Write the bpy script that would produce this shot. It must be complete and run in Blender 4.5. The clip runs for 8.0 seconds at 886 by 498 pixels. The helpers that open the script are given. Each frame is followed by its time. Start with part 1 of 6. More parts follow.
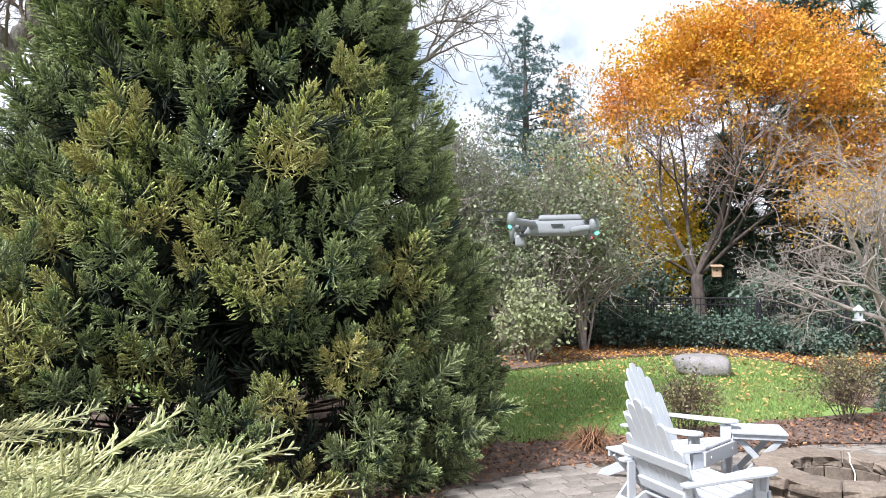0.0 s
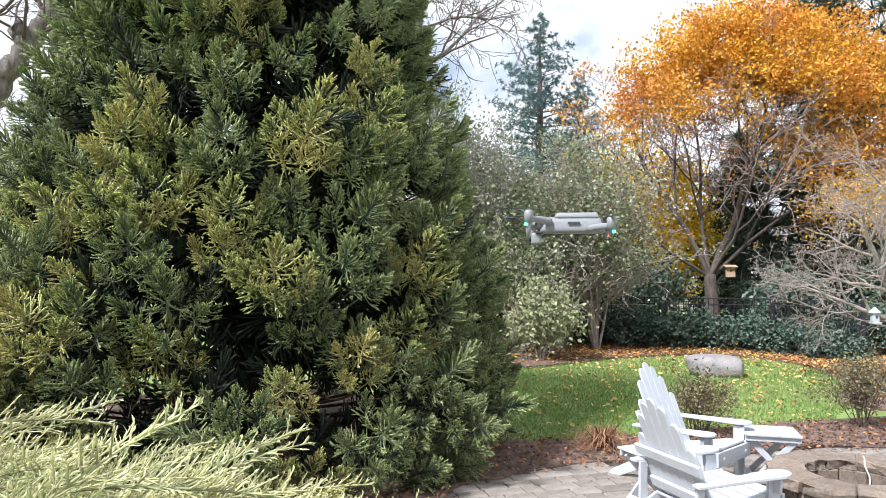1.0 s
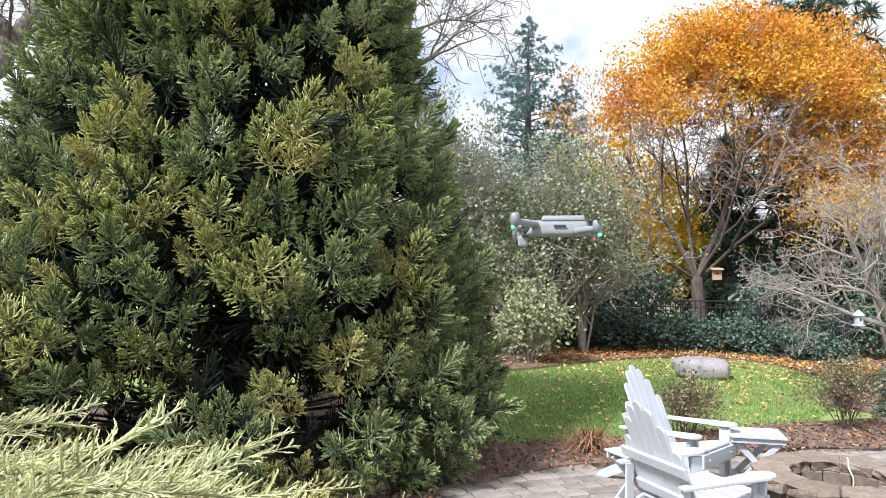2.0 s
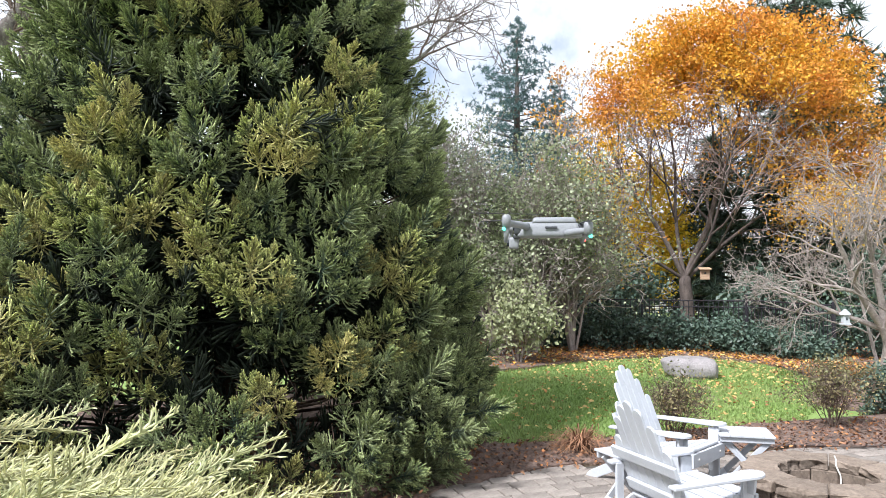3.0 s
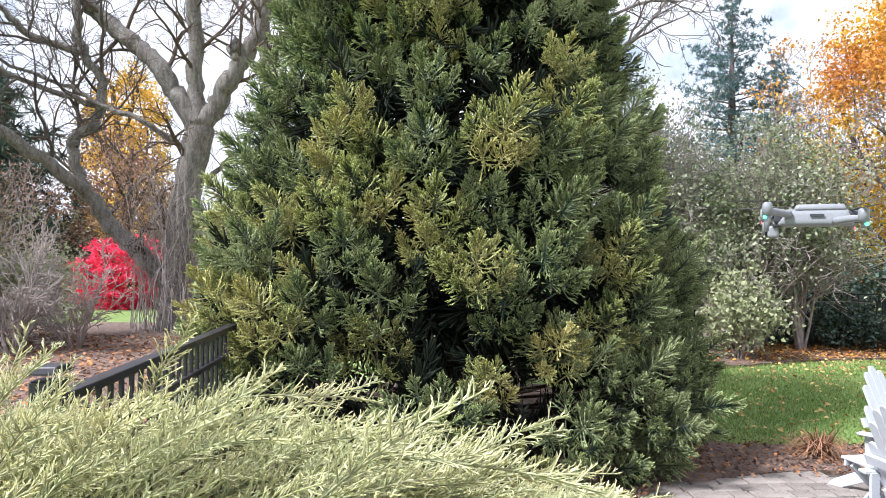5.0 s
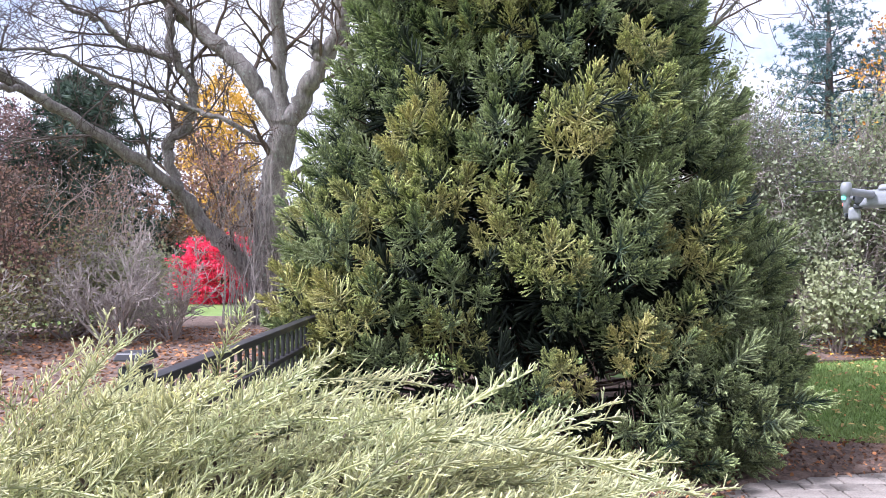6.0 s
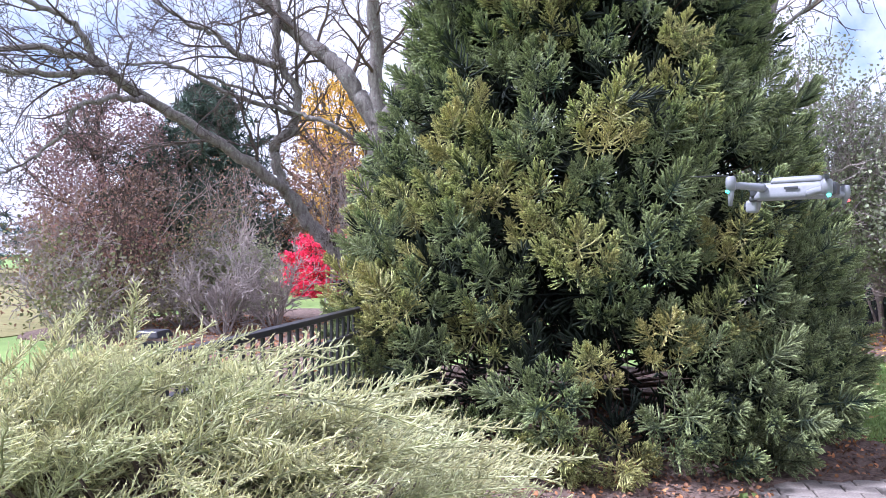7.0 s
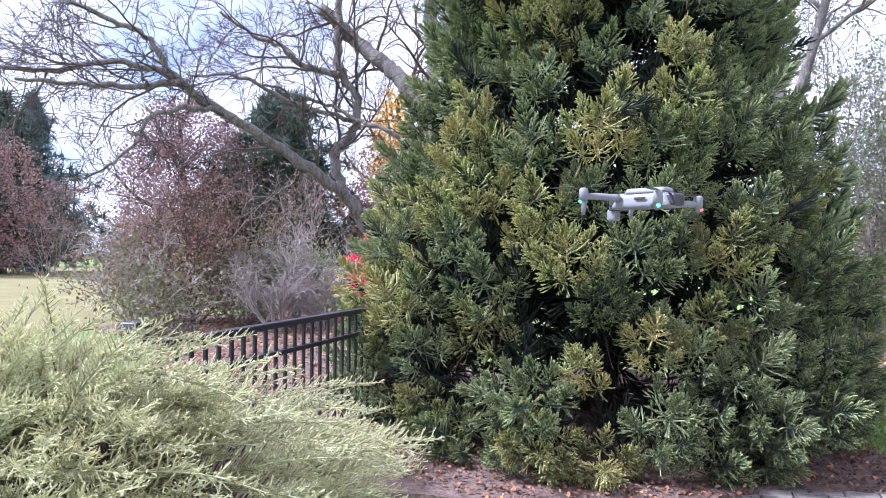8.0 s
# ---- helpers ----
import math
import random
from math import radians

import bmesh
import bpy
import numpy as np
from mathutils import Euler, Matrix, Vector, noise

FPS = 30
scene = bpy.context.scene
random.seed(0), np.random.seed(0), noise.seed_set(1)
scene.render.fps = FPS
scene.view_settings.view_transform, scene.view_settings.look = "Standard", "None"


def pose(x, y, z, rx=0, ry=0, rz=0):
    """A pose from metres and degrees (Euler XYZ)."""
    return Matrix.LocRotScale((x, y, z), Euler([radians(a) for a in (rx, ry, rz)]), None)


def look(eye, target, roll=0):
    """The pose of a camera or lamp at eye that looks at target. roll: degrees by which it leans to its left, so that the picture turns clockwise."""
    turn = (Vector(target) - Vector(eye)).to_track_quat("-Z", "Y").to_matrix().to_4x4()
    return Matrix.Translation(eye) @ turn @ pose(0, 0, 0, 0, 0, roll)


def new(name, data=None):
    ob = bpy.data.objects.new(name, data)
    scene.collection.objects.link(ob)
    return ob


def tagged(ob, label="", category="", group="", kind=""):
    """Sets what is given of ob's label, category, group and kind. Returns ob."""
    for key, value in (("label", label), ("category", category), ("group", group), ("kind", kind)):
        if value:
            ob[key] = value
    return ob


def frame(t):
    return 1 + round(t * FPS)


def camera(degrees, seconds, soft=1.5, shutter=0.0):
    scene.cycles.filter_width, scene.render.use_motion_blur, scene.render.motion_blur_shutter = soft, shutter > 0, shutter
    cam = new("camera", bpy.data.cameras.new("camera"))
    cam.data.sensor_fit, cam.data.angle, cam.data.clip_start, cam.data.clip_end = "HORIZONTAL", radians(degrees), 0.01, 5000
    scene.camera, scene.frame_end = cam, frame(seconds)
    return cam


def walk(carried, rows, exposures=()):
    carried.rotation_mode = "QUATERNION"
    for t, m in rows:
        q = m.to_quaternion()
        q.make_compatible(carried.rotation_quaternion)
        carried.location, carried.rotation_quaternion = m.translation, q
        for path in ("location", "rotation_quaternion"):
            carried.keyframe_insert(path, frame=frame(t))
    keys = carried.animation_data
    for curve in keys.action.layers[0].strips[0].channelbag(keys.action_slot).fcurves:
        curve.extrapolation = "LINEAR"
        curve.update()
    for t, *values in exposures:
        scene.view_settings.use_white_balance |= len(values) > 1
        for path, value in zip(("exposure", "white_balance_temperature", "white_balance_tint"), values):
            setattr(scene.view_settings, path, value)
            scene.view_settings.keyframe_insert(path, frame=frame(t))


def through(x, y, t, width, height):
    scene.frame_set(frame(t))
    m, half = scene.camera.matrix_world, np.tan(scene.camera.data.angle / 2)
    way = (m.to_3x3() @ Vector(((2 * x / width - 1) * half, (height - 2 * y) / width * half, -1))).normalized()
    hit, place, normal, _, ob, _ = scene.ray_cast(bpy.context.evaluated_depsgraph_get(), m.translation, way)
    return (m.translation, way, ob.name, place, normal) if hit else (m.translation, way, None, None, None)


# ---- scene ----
cam = camera(63.5, 8.0, soft=0.75)
METRES, EYE, TILT, LEAN, TURN = 1.9, 1.85, 1.8, 0.5, 0.0
STOPS = 0.62
ROWS = [
    (0.0, 0.0, 0.0, 0.0, 0.0, 0.0, -0.0),
    (0.5, -0.0071, 0.0037, 0.0, 0.6, -0.23, -0.44),
    (1.0, -0.007, 0.0047, -0.0001, 0.95, -0.28, -0.72),
    (1.5, -0.0052, 0.0045, -0.0006, 0.91, -0.2, -0.84),
    (2.0, -0.0034, 0.0042, 0.0002, 0.03, -0.07, -0.83),
    (2.2, -0.0034, 0.0042, 0.0002, -0.75, -0.1, -0.96),
    (3.3, -0.009, 0.005, 0.0042, -0.7, -0.03, -0.51),
    (3.5, -0.009, 0.005, 0.0042, 1.03, -0.05, -0.65),
    (4.0, -0.0444, -0.0094, 0.0048, 5.89, -0.24, -0.61),
    (4.5, -0.0757, -0.0274, 0.0034, 10.97, -0.55, -0.51),
    (5.0, -0.0963, -0.0457, 0.0024, 14.94, -0.95, -0.34),
    (5.2, -0.098, -0.050, 0.002, 16.08, -1.02, -0.23),
    (6.3, 0.0041, -0.034, -0.014, 24.24, -1.54, 0.74),
    (6.5, 0.0924, -0.0334, -0.0158, 26.28, -1.62, 0.85),
    (7.0, 0.3286, -0.0167, -0.0174, 30.87, -1.59, 0.77),
    (7.5, 0.5597, -0.0258, -0.0264, 34.5, -1.46, 0.55),
    (8.0, 0.7173, 0.0669, -0.0182, 37.17, -1.21, 0.35),
]
walk(cam, [(t, pose(0, 0, EYE, TILT, LEAN, TURN) @ pose(METRES * x, METRES * y, METRES * z, 90 + pitch, roll, yaw)) for t, x, y, z, yaw, pitch, roll in ROWS],
     exposures=[(0.0, STOPS, 5950, 11), (4.0, STOPS, 5950, 11), (5.0, STOPS + 0.12, 5800, 14), (6.3, STOPS + 0.22, 5450, 24), (7.0, STOPS + 0.22, 5300, 26), (8.0, STOPS + 0.26, 5200, 27)])

# ---- world and sun: a bright broken overcast with a veiled sun ----
SUN_ELEV, SUN_AZ = 50.0, 228.0   # azimuth clockwise from +y
world = bpy.data.worlds.new("sky")
scene.world = world
world.use_nodes = True
wn, wl = world.node_tree.nodes, world.node_tree.links
wn.clear()
w_out = wn.new("ShaderNodeOutputWorld")
w_bg = wn.new("ShaderNodeBackground")
w_sky = wn.new("ShaderNodeTexSky")
w_sky.sky_type = "NISHITA"
w_sky.sun_disc = False
w_sky.sun_elevation = radians(SUN_ELEV)
w_sky.sun_rotation = radians(SUN_AZ)
w_sky.dust_density = 1.0
w_noise = wn.new("ShaderNodeTexNoise")
w_noise.inputs["Scale"].default_value = 2.6
w_noise.inputs["Detail"].default_value = 7.0
w_noise.inputs["Roughness"].default_value = 0.58
w_ramp = wn.new("ShaderNodeValToRGB")
w_ramp.color_ramp.elements[0].position = 0.31
w_ramp.color_ramp.elements[0].color = (0.05, 0.05, 0.05, 1)
w_ramp.color_ramp.elements[1].position = 0.44
w_mix = wn.new("ShaderNodeMixRGB")
w_mix.inputs[2].default_value = (7.6, 7.7, 7.8, 1)
wl.new(w_noise.outputs["Fac"], w_ramp.inputs["Fac"])
wl.new(w_ramp.outputs["Color"], w_mix.inputs[0])
wl.new(w_sky.outputs["Color"], w_mix.inputs[1])
wl.new(w_mix.outputs["Color"], w_bg.inputs["Color"])
w_bg.inputs["Strength"].default_value = 0.1
wl.new(w_bg.outputs["Background"], w_out.inputs["Surface"])

sun_data = bpy.data.lights.new("sun", "SUN")
sun_data.energy, sun_data.angle, sun_data.color = 5.0, radians(10.0), (1.0, 0.965, 0.915)
sun = new("sun", sun_data)
sa, se = radians(SUN_AZ), radians(SUN_ELEV)
sun.matrix_world = look((30 * math.sin(sa) * math.cos(se), 30 * math.cos(sa) * math.cos(se), 30 * math.sin(se)), (0, 0, 0))

# ---- materials ----
def base_mat(name, rough=0.8, metal=0.0, spec=0.4):
    m = bpy.data.materials.new(name)
    m.use_nodes = True
    b = m.node_tree.nodes["Principled BSDF"]
    b.inputs["Roughness"].default_value = rough
    b.inputs["Metallic"].default_value = metal
    b.inputs["Specular IOR Level"].default_value = spec
    return m, m.node_tree.nodes, m.node_tree.links, b


def noise_node(n, l, scale, detail=4.0, coords="Object", rough=0.6):
    tc = n.new("ShaderNodeNewGeometry" if coords == "Position" else "ShaderNodeTexCoord")
    t = n.new("ShaderNodeTexNoise")
    t.inputs["Scale"].default_value, t.inputs["Detail"].default_value, t.inputs["Roughness"].default_value = scale, detail, rough
    l.new(tc.outputs[coords], t.inputs["Vector"])
    return t


def ramp_node(n, l, source, stops):
    r = n.new("ShaderNodeValToRGB")
    e = r.color_ramp.elements
    while len(e) < len(stops):
        e.new(0.5)
    for i, (p, c) in enumerate(stops):
        e[i].position, e[i].color = p, (*c, 1)
    l.new(source, r.inputs["Fac"])
    return r


def mix_node(n, l, kind, fac, a, b):
    x = n.new("ShaderNodeMixRGB")
    x.blend_type = kind
    for i, v in enumerate((fac, a, b)):
        if isinstance(v, (int, float)):
            x.inputs[i].default_value = v
        elif isinstance(v, tuple):
            x.inputs[i].default_value = (*v, 1)
        else:
            l.new(v, x.inputs[i])
    return x.outputs["Color"]


def bump_node(n, l, b, height, strength, distance):
    x = n.new("ShaderNodeBump")
    x.inputs["Strength"].default_value, x.inputs["Distance"].default_value = strength, distance
    l.new(height, x.inputs["Height"])
    l.new(x.outputs["Normal"], b.inputs["Normal"])


def foliage_mat(name, base, tip, spread=0.35, through=0.25, rough=0.6, patch=1.2, other=None, spec=0.3, grain=0.0):
    """Leaves: colour from the stalk to the tip, drifting from leaf to leaf and from bough to bough, partly seen through."""
    m, n, l, b = base_mat(name, rough, spec=spec)
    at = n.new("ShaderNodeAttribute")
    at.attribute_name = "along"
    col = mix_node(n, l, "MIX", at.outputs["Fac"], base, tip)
    if other:
        nz = noise_node(n, l, patch, 3.0, "Position")
        mask = ramp_node(n, l, nz.outputs["Fac"], [(0.42, (0, 0, 0)), (0.64, (0.85, 0.85, 0.85))])
        col = mix_node(n, l, "MIX", mask.outputs["Color"], col, other)
    geo = n.new("ShaderNodeNewGeometry")
    hsv = n.new("ShaderNodeHueSaturation")
    val = n.new("ShaderNodeMapRange")
    val.inputs["To Min"].default_value, val.inputs["To Max"].default_value = 1 - spread, 1 + spread
    l.new(geo.outputs["Random Per Island"], val.inputs["Value"])
    l.new(val.outputs["Result"], hsv.inputs["Value"])
    hue = n.new("ShaderNodeMapRange")
    hue.inputs["To Min"].default_value, hue.inputs["To Max"].default_value = 0.488, 0.512
    nz2 = noise_node(n, l, patch * 3.1, 2.0, "Position")
    l.new(nz2.outputs["Fac"], hue.inputs["Value"])
    l.new(hue.outputs["Result"], hsv.inputs["Hue"])
    if grain:
        # noise lows darken the colour: shade between the scales, painted with the relief
        scales = noise_node(n, l, grain, 1.0, "Position")
        shade = ramp_node(n, l, scales.outputs["Fac"], [(0.40, (0.50, 0.50, 0.50)), (0.60, (1.25, 1.25, 1.25))])
        col = mix_node(n, l, "MULTIPLY", 1.0, col, shade.outputs["Color"])
        bump_node(n, l, b, scales.outputs["Fac"], 0.8, 0.004)
    l.new(col, hsv.inputs["Color"])
    l.new(hsv.outputs["Color"], b.inputs["Base Color"])
    if through > 0:
        tr = n.new("ShaderNodeBsdfTranslucent")
        l.new(hsv.outputs["Color"], tr.inputs["Color"])
        mx = n.new("ShaderNodeMixShader")
        mx.inputs[0].default_value = through
        l.new(b.outputs["BSDF"], mx.inputs[1])
        l.new(tr.outputs["BSDF"], mx.inputs[2])
        l.new(mx.outputs["Shader"], n["Material Output"].inputs["Surface"])
    return m


def rough_mat(name, dark, light, scale, rough=0.85, bump=0.5, depth=0.01, fine=None, metal=0.0, spots=None, per_piece=0.0, spec=0.4, stretch=None):
    """A mottled surface: two colours at two scales, with relief; spots: (scale, threshold, colour); per_piece: value drift by object."""
    m, n, l, b = base_mat(name, rough, metal, spec)
    a = noise_node(n, l, scale, 5.0)
    f = noise_node(n, l, fine or scale * 7, 6.0)
    if stretch:
        for t in (a, f):
            mp = n.new("ShaderNodeMapping")
            mp.inputs["Scale"].default_value = stretch
            l.new(t.inputs["Vector"].links[0].from_socket, mp.inputs["Vector"])
            l.new(mp.outputs["Vector"], t.inputs["Vector"])
    both = n.new("ShaderNodeMath")
    both.operation = "MULTIPLY_ADD"
    both.inputs[1].default_value = 0.55
    l.new(a.outputs["Fac"], both.inputs[0])
    half = n.new("ShaderNodeMath")
    half.operation = "MULTIPLY"
    half.inputs[1].default_value = 0.45
    l.new(f.outputs["Fac"], half.inputs[0])
    l.new(half.outputs[0], both.inputs[2])
    col = ramp_node(n, l, both.outputs[0], [(0.36, dark), (0.64, light)]).outputs["Color"]
    if spots:
        s = noise_node(n, l, spots[0], 3.0)
        k = ramp_node(n, l, s.outputs["Fac"], [(spots[1], (0, 0, 0)), (spots[1] + 0.06, (1, 1, 1))])
        col = mix_node(n, l, "MIX", k.outputs["Color"], col, spots[2])
    if per_piece:
        oi = n.new("ShaderNodeObjectInfo")
        geo = n.new("ShaderNodeNewGeometry")
        add = n.new("ShaderNodeMath")
        add.operation = "ADD"
        l.new(oi.outputs["Random"], add.inputs[0])
        l.new(geo.outputs["Random Per Island"], add.inputs[1])
        fr = n.new("ShaderNodeMath")
        fr.operation = "FRACT"
        l.new(add.outputs[0], fr.inputs[0])
        vr = n.new("ShaderNodeMapRange")
        vr.inputs["To Min"].default_value, vr.inputs["To Max"].default_value = 1 - per_piece, 1 + per_piece
        l.new(fr.outputs[0], vr.inputs["Value"])
        hs = n.new("ShaderNodeHueSaturation")
        l.new(vr.outputs["Result"], hs.inputs["Value"])
        l.new(col, hs.inputs["Color"])
        col = hs.outputs["Color"]
    l.new(col, b.inputs["Base Color"])
    if bump:
        bump_node(n, l, b, both.outputs[0], bump, depth)
    return m


# Dark stalk ends paint the shade inside a spray; pale tips are new growth.
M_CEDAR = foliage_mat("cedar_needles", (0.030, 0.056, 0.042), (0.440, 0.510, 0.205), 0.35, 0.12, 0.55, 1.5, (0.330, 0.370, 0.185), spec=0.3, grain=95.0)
# Brighter, yellower copy for the sunlit front: some bronzing, plus painted sunlight.
M_CEDAR_GOLD_LIT = foliage_mat("bronzed_sunlit_cedar_needles", (0.044, 0.068, 0.034), (0.700, 0.740, 0.275), 0.35, 0.15, 0.55, 1.5, (0.600, 0.530, 0.210), spec=0.3, grain=95.0)
# Near-black shoots: the shade deep in the cedar's gaps, put into their colour.
M_CEDAR_GAP_SHADE = foliage_mat("cedar_gap_shade_needles", (0.014, 0.020, 0.014), (0.036, 0.048, 0.030), 0.3, 0.0, 0.8)
M_CEDAR_BARK = rough_mat("cedar_bark", (0.036, 0.024, 0.018), (0.105, 0.068, 0.048), 6, 0.95, 0.9, 0.02, stretch=(3, 3, 0.5))
# Stalk ends darkened for the shade inside the plumes; cream tips are their own.
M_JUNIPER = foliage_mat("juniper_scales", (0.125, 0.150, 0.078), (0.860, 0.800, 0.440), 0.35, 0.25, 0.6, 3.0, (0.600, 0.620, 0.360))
M_TWIG = rough_mat("brown_twig", (0.070, 0.048, 0.036), (0.170, 0.125, 0.100), 9, 0.9, 0.3, 0.004)
M_BARK = rough_mat("grey_bark", (0.110, 0.092, 0.084), (0.390, 0.350, 0.320), 5, 0.95, 1.0, 0.08, spots=(14, 0.60, (0.36, 0.38, 0.33)), stretch=(2.5, 2.5, 0.6))
M_BARK_DARK = rough_mat("dark_bark", (0.050, 0.040, 0.036), (0.150, 0.120, 0.105), 5, 0.95, 0.9, 0.02, stretch=(2.5, 2.5, 0.6))
M_PALE_TWIG = rough_mat("pale_twig", (0.215, 0.178, 0.162), (0.450, 0.390, 0.358), 9, 0.9, 0.4, 0.004)
M_PURPLE_TWIG = rough_mat("purple_brown_twig", (0.190, 0.148, 0.138), (0.420, 0.335, 0.312), 3, 0.9, 0.2, 0.004)
M_ORANGE = foliage_mat("orange_leaf", (0.520, 0.200, 0.045), (0.680, 0.310, 0.055), 0.42, 0.32, 0.6, 0.45, (0.760, 0.460, 0.045))
M_YELLOW = foliage_mat("yellow_leaf", (0.780, 0.560, 0.050), (0.880, 0.680, 0.080), 0.25, 0.50, 0.55, 0.5)
M_OCHRE = foliage_mat("ochre_leaf", (0.640, 0.390, 0.060), (0.780, 0.520, 0.090), 0.25, 0.35, 0.6, 0.5)
M_RED = foliage_mat("scarlet_leaf", (0.720, 0.030, 0.080), (0.860, 0.080, 0.170), 0.28, 0.35, 0.5, 1.5)
M_GREYGREEN = foliage_mat("grey_green_leaf", (0.255, 0.280, 0.190), (0.430, 0.450, 0.310), 0.5, 0.3, 0.55, 0.8, (0.240, 0.290, 0.130))
M_PALELEAF = foliage_mat("pale_yellow_green_leaf", (0.280, 0.305, 0.165), (0.420, 0.440, 0.255), 0.28, 0.3, 0.55, 1.0)
M_RHODO = foliage_mat("dark_evergreen_leaf", (0.050, 0.086, 0.064), (0.115, 0.165, 0.120), 0.4, 0.08, 0.5, 1.0, spec=0.4)
M_OLIVE = foliage_mat("olive_shrub_leaf", (0.115, 0.130, 0.065), (0.230, 0.235, 0.110), 0.4, 0.25, 0.6, 2.0, (0.260, 0.210, 0.110))
M_SPRUCE = foliage_mat("blue_green_needles", (0.060, 0.115, 0.118), (0.140, 0.225, 0.220), 0.3, 0.1, 0.6, 0.5)
M_DARKCON = foliage_mat("dark_conifer_needles", (0.045, 0.072, 0.054), (0.105, 0.145, 0.100), 0.35, 0.1, 0.7, 0.4)
M_MAROON = foliage_mat("maroon_leaf", (0.185, 0.105, 0.105), (0.310, 0.190, 0.185), 0.4, 0.25, 0.7, 0.5, (0.270, 0.200, 0.165))
M_RUSSET = foliage_mat("russet_leaf", (0.210, 0.130, 0.090), (0.360, 0.230, 0.150), 0.4, 0.25, 0.7, 0.35, (0.300, 0.165, 0.135))
M_GRASS = foliage_mat("grass_blade", (0.175, 0.265, 0.070), (0.270, 0.380, 0.115), 0.35, 0.25, 0.55, 0.7, (0.300, 0.355, 0.130))
M_LITTER = foliage_mat("fallen_leaf", (0.340, 0.135, 0.055), (0.500, 0.230, 0.080), 0.5, 0.1, 0.7, 1.6, (0.300, 0.160, 0.090))
M_LITTER_Y = foliage_mat("fallen_yellow_leaf", (0.480, 0.330, 0.120), (0.620, 0.440, 0.170), 0.35, 0.15, 0.6, 1.5)
M_STRAW = foliage_mat("dead_grass_blade", (0.165, 0.078, 0.046), (0.350, 0.195, 0.112), 0.45, 0.15, 0.8, 3.0)
M_FIELD = rough_mat("dry_field_grass", (0.155, 0.142, 0.050), (0.270, 0.240, 0.100), 0.3, 0.95, 0.8, 0.05, fine=6)
M_LAWN = rough_mat("lawn_soil_and_turf", (0.130, 0.200, 0.050), (0.230, 0.320, 0.090), 0.8, 0.9, 0.8, 0.03, fine=30)
M_MULCH = rough_mat("bark_mulch", (0.066, 0.045, 0.037), (0.275, 0.190, 0.152), 7, 0.95, 1.0, 0.06, fine=38)
M_PAVER = rough_mat("concrete_paver", (0.165, 0.140, 0.122), (0.310, 0.272, 0.240), 4, 0.9, 0.5, 0.006, fine=60, per_piece=0.24, spots=(3.5, 0.66, (0.30, 0.29, 0.27)))
M_JOINT = rough_mat("joint_sand", (0.055, 0.048, 0.040), (0.130, 0.112, 0.092), 12, 0.95, 0.6, 0.004)
M_PITSTONE = rough_mat("tumbled_wall_stone", (0.100, 0.076, 0.060), (0.270, 0.214, 0.168), 6, 0.9, 0.9, 0.02, fine=40, per_piece=0.16)
M_BOULDER = rough_mat("granite_boulder", (0.180, 0.165, 0.166), (0.350, 0.322, 0.320), 3, 0.9, 0.9, 0.03, fine=30)
M_WHITE = rough_mat("white_paint", (0.440, 0.455, 0.495), (0.515, 0.530, 0.560), 5, 0.42, 0.12, 0.002, fine=60, spots=(9, 0.72, (0.66, 0.66, 0.65)))
M_BLACK = rough_mat("black_powder_coat", (0.018, 0.016, 0.020), (0.040, 0.036, 0.044), 6, 0.38, 0.15, 0.002, fine=90, spots=(5, 0.66, (0.060, 0.055, 0.060)))
M_DRONE = rough_mat("grey_plastic", (0.200, 0.206, 0.222), (0.260, 0.266, 0.282), 8, 0.45, 0.1, 0.001, fine=200)
M_DRONE_D = rough_mat("dark_plastic", (0.035, 0.037, 0.042), (0.070, 0.072, 0.080), 8, 0.4, 0.1, 0.001, fine=200)
M_ROOF = rough_mat("roof_shingle", (0.170, 0.160, 0.165), (0.330, 0.320, 0.330), 3, 0.9, 0.6, 0.02, fine=14, per_piece=0.15)
M_SIDING = rough_mat("grey_siding", (0.480, 0.460, 0.430), (0.600, 0.580, 0.550), 2, 0.7, 0.2, 0.004)
M_WSIDING = rough_mat("white_siding", (0.720, 0.730, 0.750), (0.820, 0.825, 0.840), 2, 0.6, 0.2, 0.004)
M_CEDARWOOD = rough_mat("weathered_cedar_board", (0.300, 0.190, 0.120), (0.520, 0.370, 0.250), 8, 0.8, 0.4, 0.004, stretch=(1, 1, 6))
M_ROPE = rough_mat("white_cord", (0.600, 0.580, 0.540), (0.760, 0.740, 0.700), 30, 0.8, 0.2, 0.002)
M_HOSE = rough_mat("dark_rubber_hose", (0.060, 0.042, 0.036), (0.130, 0.095, 0.080), 12, 0.7, 0.2, 0.002)
M_GLASS, _n, _l, _b = base_mat("dark_window_glass", 0.06, spec=0.6)
_b.inputs["Base Color"].default_value = (0.02, 0.025, 0.03, 1)


def glow_mat(name, col, strength):
    m, n, l, b = base_mat(name, 0.3)
    b.inputs["Base Color"].default_value = (*col, 1)
    b.inputs["Emission Color"].default_value = (*col, 1)
    b.inputs["Emission Strength"].default_value = strength
    return m


M_LED_G = glow_mat("green_led", (0.15, 1.0, 0.65), 1.2)
M_LED_R = glow_mat("red_led", (1.0, 0.12, 0.10), 1.5)


